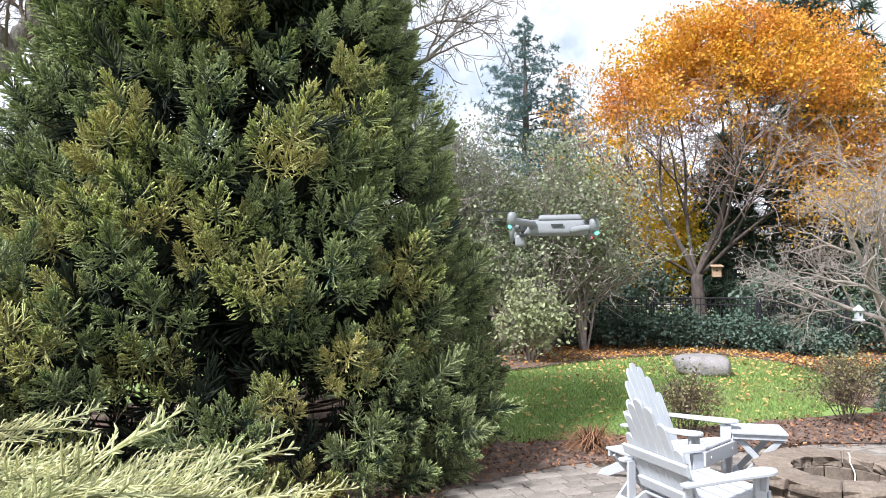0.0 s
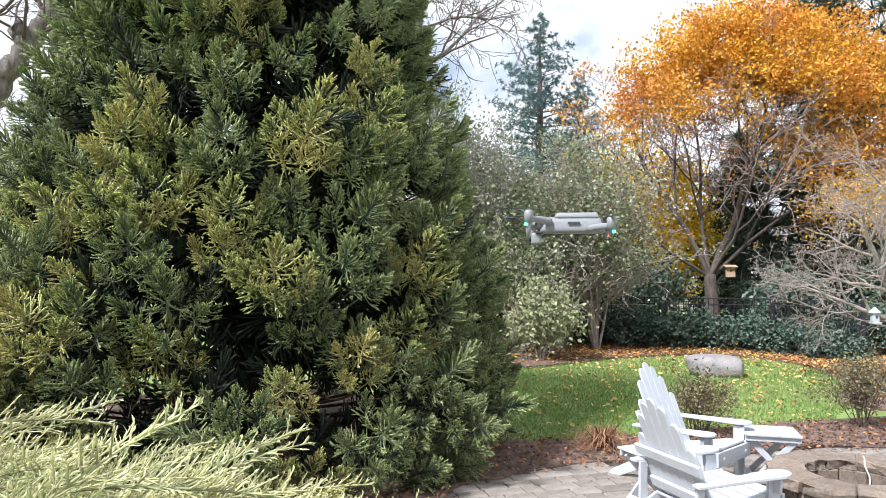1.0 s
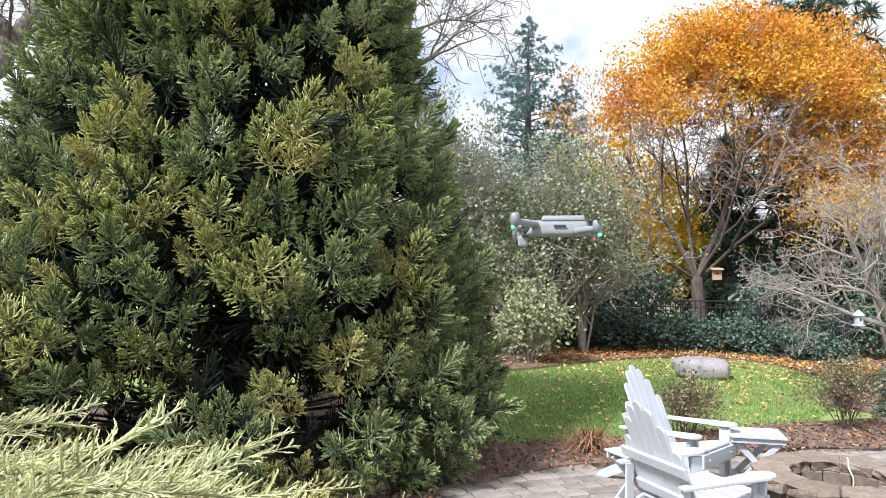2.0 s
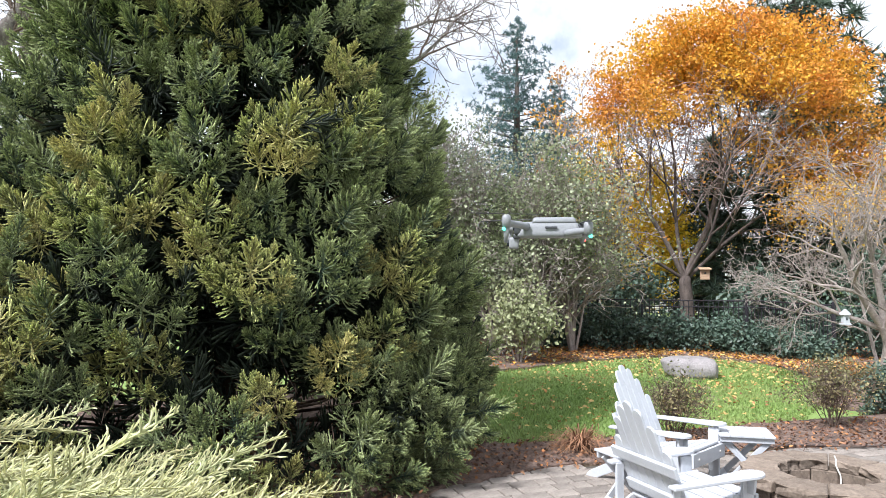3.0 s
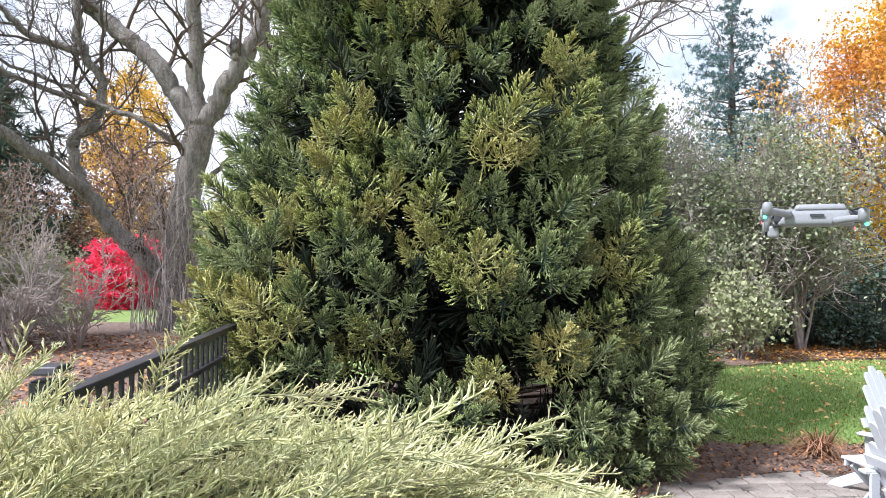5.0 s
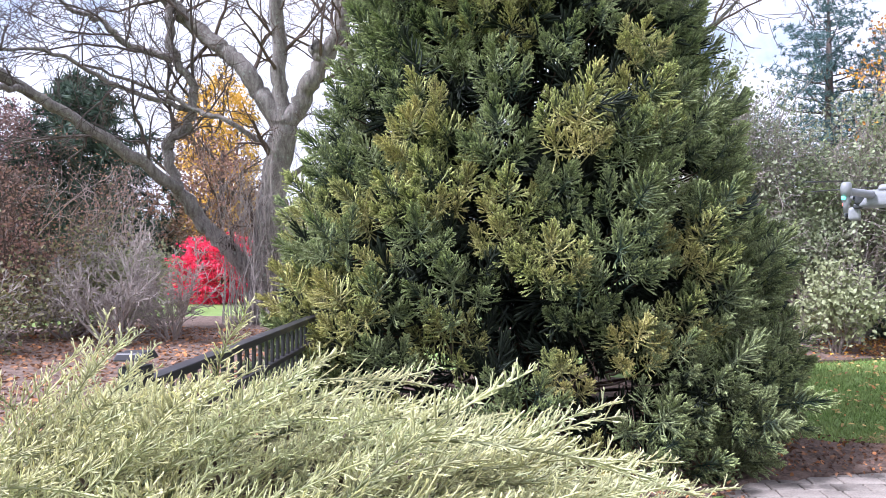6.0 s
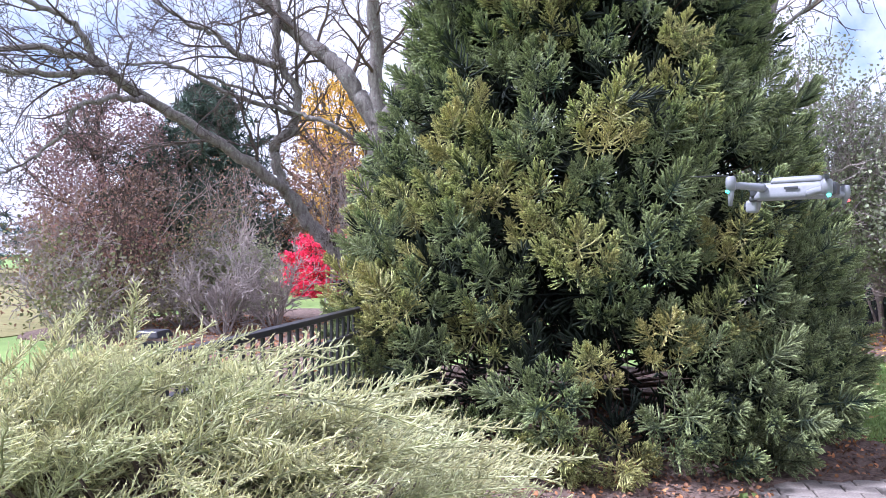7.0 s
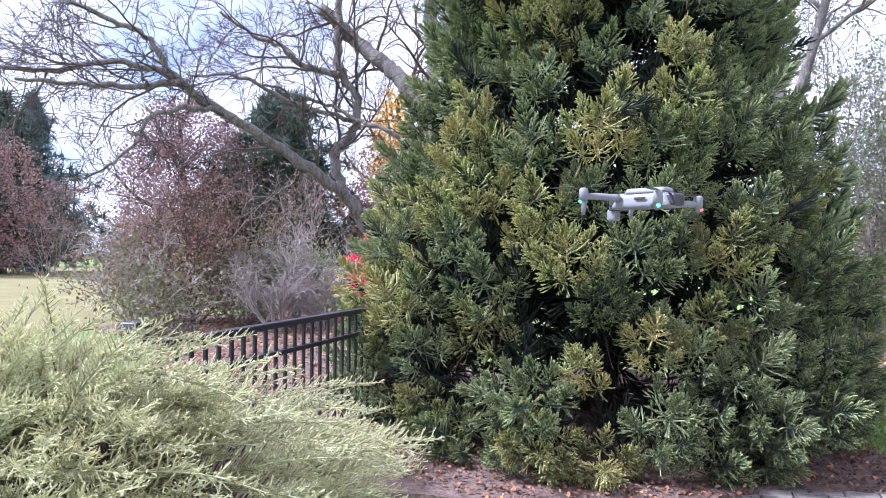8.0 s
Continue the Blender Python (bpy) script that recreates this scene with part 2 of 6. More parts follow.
# ---- mesh building ----
class Geo:
    """Collects pieces of one mesh: places, faces of three or four corners, the way along a leaf, and the material of each face."""

    def __init__(self):
        self.v, self.f3, self.f4, self.a, self.m3, self.m4, self.count = [], [], [], [], [], [], 0

    def add(self, v, f3=None, f4=None, along=None, mat=0):
        v = np.asarray(v, np.float32).reshape(-1, 3)
        if f3 is not None and len(f3):
            f3 = np.asarray(f3, np.int64) + self.count
            self.f3.append(f3)
            self.m3.append(np.full(len(f3), mat))
        if f4 is not None and len(f4):
            f4 = np.asarray(f4, np.int64) + self.count
            self.f4.append(f4)
            self.m4.append(np.full(len(f4), mat))
        self.v.append(v)
        self.a.append(np.full(len(v), 0.5, np.float32) if along is None else np.asarray(along, np.float32))
        self.count += len(v)

    def mesh(self, name, mats, smooth=True):
        me = bpy.data.meshes.new(name)
        v = np.concatenate(self.v) if self.v else np.zeros((0, 3), np.float32)
        f3 = np.concatenate(self.f3) if self.f3 else np.zeros((0, 3), np.int64)
        f4 = np.concatenate(self.f4) if self.f4 else np.zeros((0, 4), np.int64)
        me.vertices.add(len(v))
        me.vertices.foreach_set("co", v.ravel())
        me.loops.add(f3.size + f4.size)
        me.loops.foreach_set("vertex_index", np.concatenate((f3.ravel(), f4.ravel())).astype(np.int32))
        me.polygons.add(len(f3) + len(f4))
        sizes = np.concatenate((np.full(len(f3), 3), np.full(len(f4), 4)))
        starts = np.concatenate(([0], np.cumsum(sizes)[:-1])) if len(sizes) else sizes
        me.polygons.foreach_set("loop_start", starts.astype(np.int32))
        me.polygons.foreach_set("material_index", np.concatenate(self.m3 + self.m4).astype(np.int32))
        me.polygons.foreach_set("use_smooth", np.full(len(sizes), smooth))
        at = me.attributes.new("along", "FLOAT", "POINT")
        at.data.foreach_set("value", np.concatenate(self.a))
        for m in mats:
            me.materials.append(m)
        me.update(calc_edges=True)
        return me


def place(geo, template, rots, offs, mat=0):
    """Sets many copies of a template (v, f3, f4, along) into geo: rots (k, 3, 3), offs (k, 3)."""
    v, f3, f4, a = template
    k, nv = len(offs), len(v)
    if k == 0:
        return
    vv = np.einsum("kij,vj->kvi", np.asarray(rots), v) + np.asarray(offs)[:, None, :]
    step = (np.arange(k) * nv)[:, None, None]
    geo.add(vv.reshape(-1, 3),
            (f3[None] + step).reshape(-1, 3) if len(f3) else None,
            (f4[None] + step).reshape(-1, 4) if len(f4) else None, np.tile(a, k), mat)


def frames_to(dirs, rng, scale=None):
    """Turns that carry z to each of dirs, with a random spin about it, times a size."""
    d = np.asarray(dirs, float)
    d = d / np.linalg.norm(d, axis=1, keepdims=True)
    r = rng.normal(size=d.shape)
    x = np.cross(r, d)
    x /= np.linalg.norm(x, axis=1, keepdims=True) + 1e-9
    y = np.cross(d, x)
    m = np.stack((x, y, d), axis=2)
    return m if scale is None else m * np.asarray(scale).reshape(-1, 1, 1)


def tube_arrays(pts, radii, sides=5, cap=True):
    pts = np.asarray(pts, float)
    radii = np.broadcast_to(np.asarray(radii, float), (len(pts),))
    t = np.gradient(pts, axis=0)
    t /= np.linalg.norm(t, axis=1, keepdims=True) + 1e-9
    ref = np.array((0.0, 0.0, 1.0)) if abs(t[:, 2]).mean() < 0.8 else np.array((1.0, 0.0, 0.0))
    u = np.cross(t, ref)
    u /= np.linalg.norm(u, axis=1, keepdims=True) + 1e-9
    w = np.cross(t, u)
    ang = np.arange(sides) * 2 * np.pi / sides
    ring = pts[:, None] + radii[:, None, None] * (np.cos(ang)[None, :, None] * u[:, None] + np.sin(ang)[None, :, None] * w[:, None])
    n = len(pts)
    i = (np.arange(n - 1) * sides)[:, None]
    j = np.arange(sides)[None]
    k = (j + 1) % sides
    f4 = np.stack((i + j, i + k, i + sides + k, i + sides + j), axis=2).reshape(-1, 4)
    f3 = np.array([(0, s + 1, s) for s in range(1, sides - 1)] + [((n - 1) * sides, (n - 1) * sides + s, (n - 1) * sides + s + 1) for s in range(1, sides - 1)]) if cap else np.zeros((0, 3), int)
    return ring.reshape(-1, 3), f3, f4, np.repeat(np.linspace(0, 1, n), sides)


def tube(geo, pts, radii, sides=5, mat=0, cap=True):
    v, f3, f4, a = tube_arrays(pts, radii, sides, cap)
    geo.add(v, f3, f4, a, mat)


def spline(pts, per=6):
    """A smooth line through a few places (Catmull-Rom)."""
    p = np.asarray(pts, float)
    p = np.vstack((2 * p[0] - p[1], p, 2 * p[-1] - p[-2]))
    out = []
    for i in range(1, len(p) - 2):
        for s in np.linspace(0, 1, per, endpoint=False):
            a, b, c, d = p[i - 1], p[i], p[i + 1], p[i + 2]
            out.append(0.5 * (2 * b + (c - a) * s + (2 * a - 5 * b + 4 * c - d) * s ** 2 + (3 * b - a - 3 * c + d) * s ** 3))
    out.append(p[-2])
    return np.array(out)


def join(templates):
    v, f3, f4, a, c = [], [], [], [], 0
    for t in templates:
        v.append(t[0])
        f3.append(np.asarray(t[1]).reshape(-1, 3) + c)
        f4.append(np.asarray(t[2]).reshape(-1, 4) + c)
        a.append(t[3])
        c += len(t[0])
    return np.concatenate(v), np.concatenate(f3).astype(int), np.concatenate(f4).astype(int), np.concatenate(a)


def thing(name, at=(0, 0, 0), turn=0.0, label="", category="", group="", kind=""):
    ob = new(name)
    ob.empty_display_size = 0.1
    ob.matrix_world = pose(*at, 0, 0, turn)
    return tagged(ob, label, category, group, kind)


def link_mesh(name, me, parent=None, label="", kind=""):
    ob = new(name, me)
    ob.parent = parent
    return tagged(ob, label, kind=kind)


def geo_part(name, geo, mats, parent=None, label="", kind="", smooth=True):
    return link_mesh(name, geo.mesh(name, mats if isinstance(mats, (list, tuple)) else [mats], smooth), parent, label, kind)


def part(name, bm, material, parent=None, label="", smooth=False):
    """Links a bmesh as one mesh object under a thing or a part."""
    me = bpy.data.meshes.new(name)
    bm.to_mesh(me)
    bm.free()
    me.materials.append(material)
    if smooth:
        for p in me.polygons:
            p.use_smooth = True
    return link_mesh(name, me, parent, label)


def box_bm(sx, sy, sz, m=None, bevel=0.004, seg=2, taper=None):
    """A box with rounded edges; taper: the top's size over the bottom's, in x and y."""
    bm = bmesh.new()
    bmesh.ops.create_cube(bm, size=1)
    bmesh.ops.scale(bm, vec=(sx, sy, sz), verts=bm.verts)
    if taper:
        for v in bm.verts:
            if v.co.z > 0:
                v.co.x *= taper[0]
                v.co.y *= taper[1]
    if bevel:
        bmesh.ops.bevel(bm, geom=bm.edges[:], offset=bevel, segments=seg, profile=0.6, affect="EDGES")
    if m is not None:
        bm.transform(m)
    return bm


def slab_bm(outline, thick, m=None, bevel=0.004):
    """A board cut to an outline in x and y, thick in z, with eased edges."""
    bm = bmesh.new()
    f = bm.faces.new([bm.verts.new((x, y, -thick / 2)) for x, y in outline])
    up = bmesh.ops.extrude_face_region(bm, geom=[f])
    bmesh.ops.translate(bm, vec=(0, 0, thick), verts=[e for e in up["geom"] if isinstance(e, bmesh.types.BMVert)])
    bmesh.ops.recalc_face_normals(bm, faces=bm.faces)
    if bevel:
        rim = [e for e in bm.edges if abs(e.verts[0].co.z - e.verts[1].co.z) < 1e-6]
        bmesh.ops.bevel(bm, geom=rim, offset=bevel, segments=1, affect="EDGES")
    if m is not None:
        bm.transform(m)
    return bm


def tube_bm(pts, radii, sides=8):
    v, f3, f4, _ = tube_arrays(pts, radii, sides)
    bm = bmesh.new()
    vs = [bm.verts.new(c) for c in v]
    for f in list(f3) + list(f4):
        bm.faces.new([vs[i] for i in f])
    bmesh.ops.recalc_face_normals(bm, faces=bm.faces)
    return bm


# ---- ground ----
def ground_sheet():
    g = Geo()
    rings, sides = [0, 4, 8, 14, 22, 34, 55, 90, 160, 320, 700, 1500], 64
    v = [(0, 8, -0.02)]
    for r in rings[1:]:
        for s in range(sides):
            a = 2 * math.pi * s / sides
            x, y = r * math.cos(a), 8 + r * math.sin(a)
            lift = 0.0 if r < 130 else 0.012 * (r - 130) * (0.5 + 0.5 * noise.noise((x * 0.02, y * 0.02, 3.0))) * (1 if r < 200 else 200 / r)
            v.append((x, y, -0.02 + min(lift, 0.5)))
    f3 = [(0, 1 + s, 1 + (s + 1) % sides) for s in range(sides)]
    f4 = []
    for i in range(len(rings) - 2):
        a, b = 1 + i * sides, 1 + (i + 1) * sides
        f4 += [(a + s, b + s, b + (s + 1) % sides, a + (s + 1) % sides) for s in range(sides)]
    g.add(v, f3, f4)
    tagged(geo_part("ground", g, M_LAWN), "green mown lawn that runs out to the fields", "lawn", kind="structure")


def closed(pts, per=8):
    p = list(pts)
    return spline([p[-1], *p, p[0], p[1]], per)[per:-per - 1]


def flat_patch(line, top, deep):
    """A thin sheet cut to a closed line, with a skirt."""
    bm = bmesh.new()
    up = [bm.verts.new((x, y, top)) for x, y in line]
    low = [bm.verts.new((x, y, deep)) for x, y in line]
    n = len(line)
    bm.faces.new(up)
    for i in range(n):
        bm.faces.new((up[i], low[i], low[(i + 1) % n], up[(i + 1) % n]))
    bmesh.ops.recalc_face_normals(bm, faces=bm.faces)
    bmesh.ops.triangulate(bm, faces=[f for f in bm.faces if len(f.verts) > 4])
    return bm


def bed(name, pts, label, top=0.02, mat=None, rag=0.10):
    line = closed(pts)
    rng = np.random.default_rng(len(pts) * 7 + int(abs(pts[0][0]) * 10))
    line = line + rng.normal(0, rag, line.shape) * 0.4
    return tagged(part(name, flat_patch(line, top, -0.06), mat or M_MULCH), label, "planting bed", kind="structure")


ground_sheet()
bed("field", [(-16, 2.0), (-15.5, 8.0), (-18, 14), (-24, 24), (-45, 60), (-110, 60), (-120, 10), (-90, -30), (-40, -12), (-22, -2)], "dry olive field beyond the garden", 0.0, M_FIELD)
bed("mulch_bed", [(-5.2, 6.2), (-3.4, 4.0), (-2.0, 4.3), (-0.6, 5.0), (0.1, 6.15), (1.6, 6.95), (3.6, 7.5), (6.5, 8.1), (6.6, 9.3), (4.6, 8.9), (2.8, 8.3), (1.2, 7.75), (0.2, 8.0), (-0.8, 10.0), (-3.0, 11.0), (-5.4, 9.2)],
    "brown bark mulch bed strewn with fallen leaves", 0.02)
bed("mulch_bed", [(0.4, 13.5), (1.6, 13.6), (3.4, 15.0), (5.4, 15.6), (6.4, 14.9), (6.8, 13.4), (6.2, 11.4), (5.4, 10.2), (6.4, 9.2), (9.5, 9.0), (11.5, 13.0), (10.5, 19.5), (4.0, 21.0), (-4.0, 21.5), (-6.0, 18.0), (-2.5, 14.8)],
    "leaf-covered mulch bed below the back fence", 0.025)
bed("mulch_bed", [(-2.5, 0.6), (-0.6, 0.7), (-0.25, 2.2), (-0.9, 3.2), (-2.3, 3.3), (-3.0, 2.0)], "mulch bed below the juniper", 0.015)
bed("leaf_litter_bed", [(-9.5, 5.4), (-6.5, 4.2), (-4.2, 4.6), (-4.6, 7.5), (-5.6, 10.0), (-7.0, 13.5), (-11.5, 17.5), (-15.5, 17.0), (-17.0, 12.0), (-15.5, 8.6), (-12.5, 8.6)], "pinkish brown leaf litter below the bare trees", 0.015)


def leaf_template(w=0.62, fold=0.10, curl=0.12):
    v = np.array([(0, 0, 0), (0.5 * w, 0.35, fold), (0.32 * w, 0.75, fold * 0.7 - curl * 0.4), (0, 1, -curl), (-0.32 * w, 0.75, fold * 0.7 - curl * 0.4), (-0.5 * w, 0.35, fold), (0, 0.5, 0)], float)
    f3 = np.array([(0, 1, 6), (1, 2, 6), (2, 3, 6), (3, 4, 6), (4, 5, 6), (5, 0, 6)])
    return v, f3, np.zeros((0, 4), int), np.array([0, 0.5, 0.8, 1, 0.8, 0.5, 0.4])


def leaf_small():
    v = np.array([(0, 0, 0), (0.36, 0.5, 0.09), (0, 1, -0.10), (-0.36, 0.5, 0.09)], float)
    return v, np.array([(0, 1, 2), (0, 2, 3)]), np.zeros((0, 4), int), np.array([0, 0.6, 1, 0.6])


LEAF, LEAF2 = leaf_template(), leaf_small()


def random_turns(rng, k, size, flat=0.0):
    """Random turns times a size; flat near 1 keeps the leaf's face upward."""
    d = rng.normal(size=(k, 3))
    d[:, 2] = d[:, 2] * (1 - flat) + flat * 3.0
    return frames_to(d, rng, size)


def inside(x, y, poly):
    hit = False
    for (x0, y0), (x1, y1) in zip(poly, poly[1:] + poly[:1]):
        if (y0 > y) != (y1 > y) and x < (x1 - x0) * (y - y0) / (y1 - y0) + x0:
            hit = not hit
    return hit


LAWN_LINE = [(0.2, 8.0), (1.2, 7.75), (2.8, 8.3), (4.6, 8.9), (5.6, 10.2), (6.2, 11.4), (6.8, 13.4), (6.4, 14.9), (5.4, 15.6), (3.4, 15.0), (1.6, 13.6), (0.4, 13.5), (-2.5, 14.8), (-3.0, 11.0), (-0.8, 10.0)]


M_CHIP = rough_mat("bark_chip", (0.070, 0.040, 0.030), (0.260, 0.160, 0.120), 20, 0.95, 0.4, 0.005)


def scatter(rng, k, box, test=None, weight=None):
    out = []
    while len(out) < k:
        x, y = rng.uniform(box[0], box[1]), rng.uniform(box[2], box[3])
        if (test is None or test(x, y)) and (weight is None or rng.random() < weight(x, y)):
            out.append((x, y))
    return np.array(out)


def grass():
    rng = np.random.default_rng(5)
    xy = scatter(rng, 42000, (-1.5, 7.1, 7.6, 16.5), lambda x, y: inside(x, y, LAWN_LINE), lambda x, y: min(1.0, (10.5 / y) ** 2))
    d = np.column_stack((rng.normal(0, 0.55, (len(xy), 2)), np.ones(len(xy))))
    blade = (np.array([(-0.11, 0, 0), (0.11, 0, 0), (0.03, 0.12, 0.62), (0, 0.34, 1.0)]), np.array([(0, 1, 2), (0, 2, 3)]), np.zeros((0, 4), int), np.array([0, 0, 0.6, 1.0]))
    g = Geo()
    place(g, blade, frames_to(d, rng, rng.uniform(0.035, 0.075, len(xy))), np.column_stack((xy, np.full(len(xy), -0.021))))
    tagged(geo_part("lawn_grass", g, M_GRASS), "short green lawn grass", "grass", kind="stuff")


def litter(name, label, k, box, test, weight, sizes, mats, seed, z=0.012, flat=0.75):
    rng = np.random.default_rng(seed)
    xy = scatter(rng, k, box, test, weight)
    g = Geo()
    which = rng.integers(0, len(mats), k)
    for i in range(len(mats)):
        s = which == i
        c = int(s.sum())
        place(g, LEAF, random_turns(rng, c, rng.uniform(*sizes, c), flat), np.column_stack((xy[s], np.full(c, z) + rng.uniform(0, 0.02, c))), i)
    tagged(geo_part(name, g, mats), label, "fallen leaves", kind="stuff")


grass()
litter("fallen_leaves", "orange and yellow leaves scattered over the lawn", 1700, (-1.5, 7.1, 7.6, 16.5), lambda x, y: inside(x, y, LAWN_LINE), lambda x, y: 0.25 + 0.75 * min(1, max(0, (x + y - 14) / 8)), (0.03, 0.085), [M_LITTER, M_LITTER_Y, M_LITTER_Y, M_LITTER_Y], 11, 0.02)
litter("fallen_leaves", "thick drift of orange leaves below the back fence", 10000, (-4, 10.5, 12.5, 19), lambda x, y: not inside(x, y, LAWN_LINE) and y > 12.5 and y < 18.6, lambda x, y: 1.0 if 2.2 < x < 8.5 else 0.35, (0.04, 0.090), [M_LITTER, M_LITTER_Y, M_LITTER, M_ORANGE], 12, 0.045)
litter("fallen_leaves", "orange leaves on the bed beside the lawn", 1500, (5.2, 10.5, 8.6, 15.5), lambda x, y: not inside(x, y, LAWN_LINE), None, (0.035, 0.08), [M_LITTER, M_LITTER, M_LITTER_Y], 13, 0.045)
litter("fallen_leaves", "dry brown and red leaves on the mulch strip beside the patio", 8000, (-3.6, 6.0, 4.3, 8.8), lambda x, y: not inside(x, y, LAWN_LINE) and y > 6.25 + 0.4 * x - 0.03 * x * x or (x < 0.0 and y > 4.5), None, (0.025, 0.060), [M_LITTER, M_STRAW, M_CHIP, M_CHIP], 14, 0.035, 0.5)
litter("fallen_leaves", "pinkish brown leaf litter beyond the iron fence", 4200, (-15.5, -3.5, 5.2, 14.5), lambda x, y: -y - 3.5 < x < 1.2 - 0.95 * y + 2.2 and x < -4.0, None, (0.06, 0.12), [M_LITTER, M_STRAW, M_STRAW], 15, 0.03)


# ---- Japanese cedar: the large evergreen ----
def cord_tuft(rng, cords=42, length=0.30, thick=0.92, forks=3):
    """A plump spray: cord-like shoots all round one stem, low ones spread, high ones upright, each forked towards its blunt end."""
    v, f3, f4, al = tube_arrays([(0, 0, -0.20), (0, 0, length * 0.85)], [0.010, 0.004], 3, False)
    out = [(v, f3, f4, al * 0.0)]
    for i in range(cords):
        s = ((i + rng.random()) / cords) ** 0.9
        a = 2.399 * i + rng.normal(0, 0.3)
        open_ = radians(112 - 102 * s + rng.normal(0, 9))
        reach = (0.185 - 0.090 * s) * rng.uniform(0.75, 1.2)
        r = np.array((math.cos(a), math.sin(a), 0))
        d = r * math.sin(open_) + np.array((0, 0, math.cos(open_)))
        p, ways = [np.array((0, 0, length * (s - 0.10))) + r * 0.008], []
        for step in range(2):
            d = d + np.array((0, 0, 0.40)) + rng.normal(0, 0.11, 3)
            d /= np.linalg.norm(d)
            ways.append(d)
            p.append(p[-1] + d * reach / 2)
        w = rng.uniform(0.85, 1.15) * thick
        v, f3, f4, al = tube_arrays(p, np.array((0.0046, 0.0066, 0.0050)) * w, 3, False)
        # colour weight: inner shade at the root, new growth at the end
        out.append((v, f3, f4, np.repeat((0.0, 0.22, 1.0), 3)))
        for q in range(forks):
            f = 0.35 + 0.55 * (q + rng.random()) / forks
            k = 0 if f < 0.5 else 1
            t = p[k] + (p[k + 1] - p[k]) * (f - 0.5 * k) * 2
            e = ways[k] * 1.5 + rng.normal(0, 0.42, 3) + r * 0.12
            e /= np.linalg.norm(e)
            v, f3, f4, al = tube_arrays([t, t + e * reach * (0.22 + 0.40 * (1 - f)) * rng.uniform(0.8, 1.2)], np.array((0.0062, 0.0048)) * w, 3, False)
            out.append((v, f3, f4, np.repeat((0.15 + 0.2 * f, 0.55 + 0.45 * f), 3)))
    return join(out)


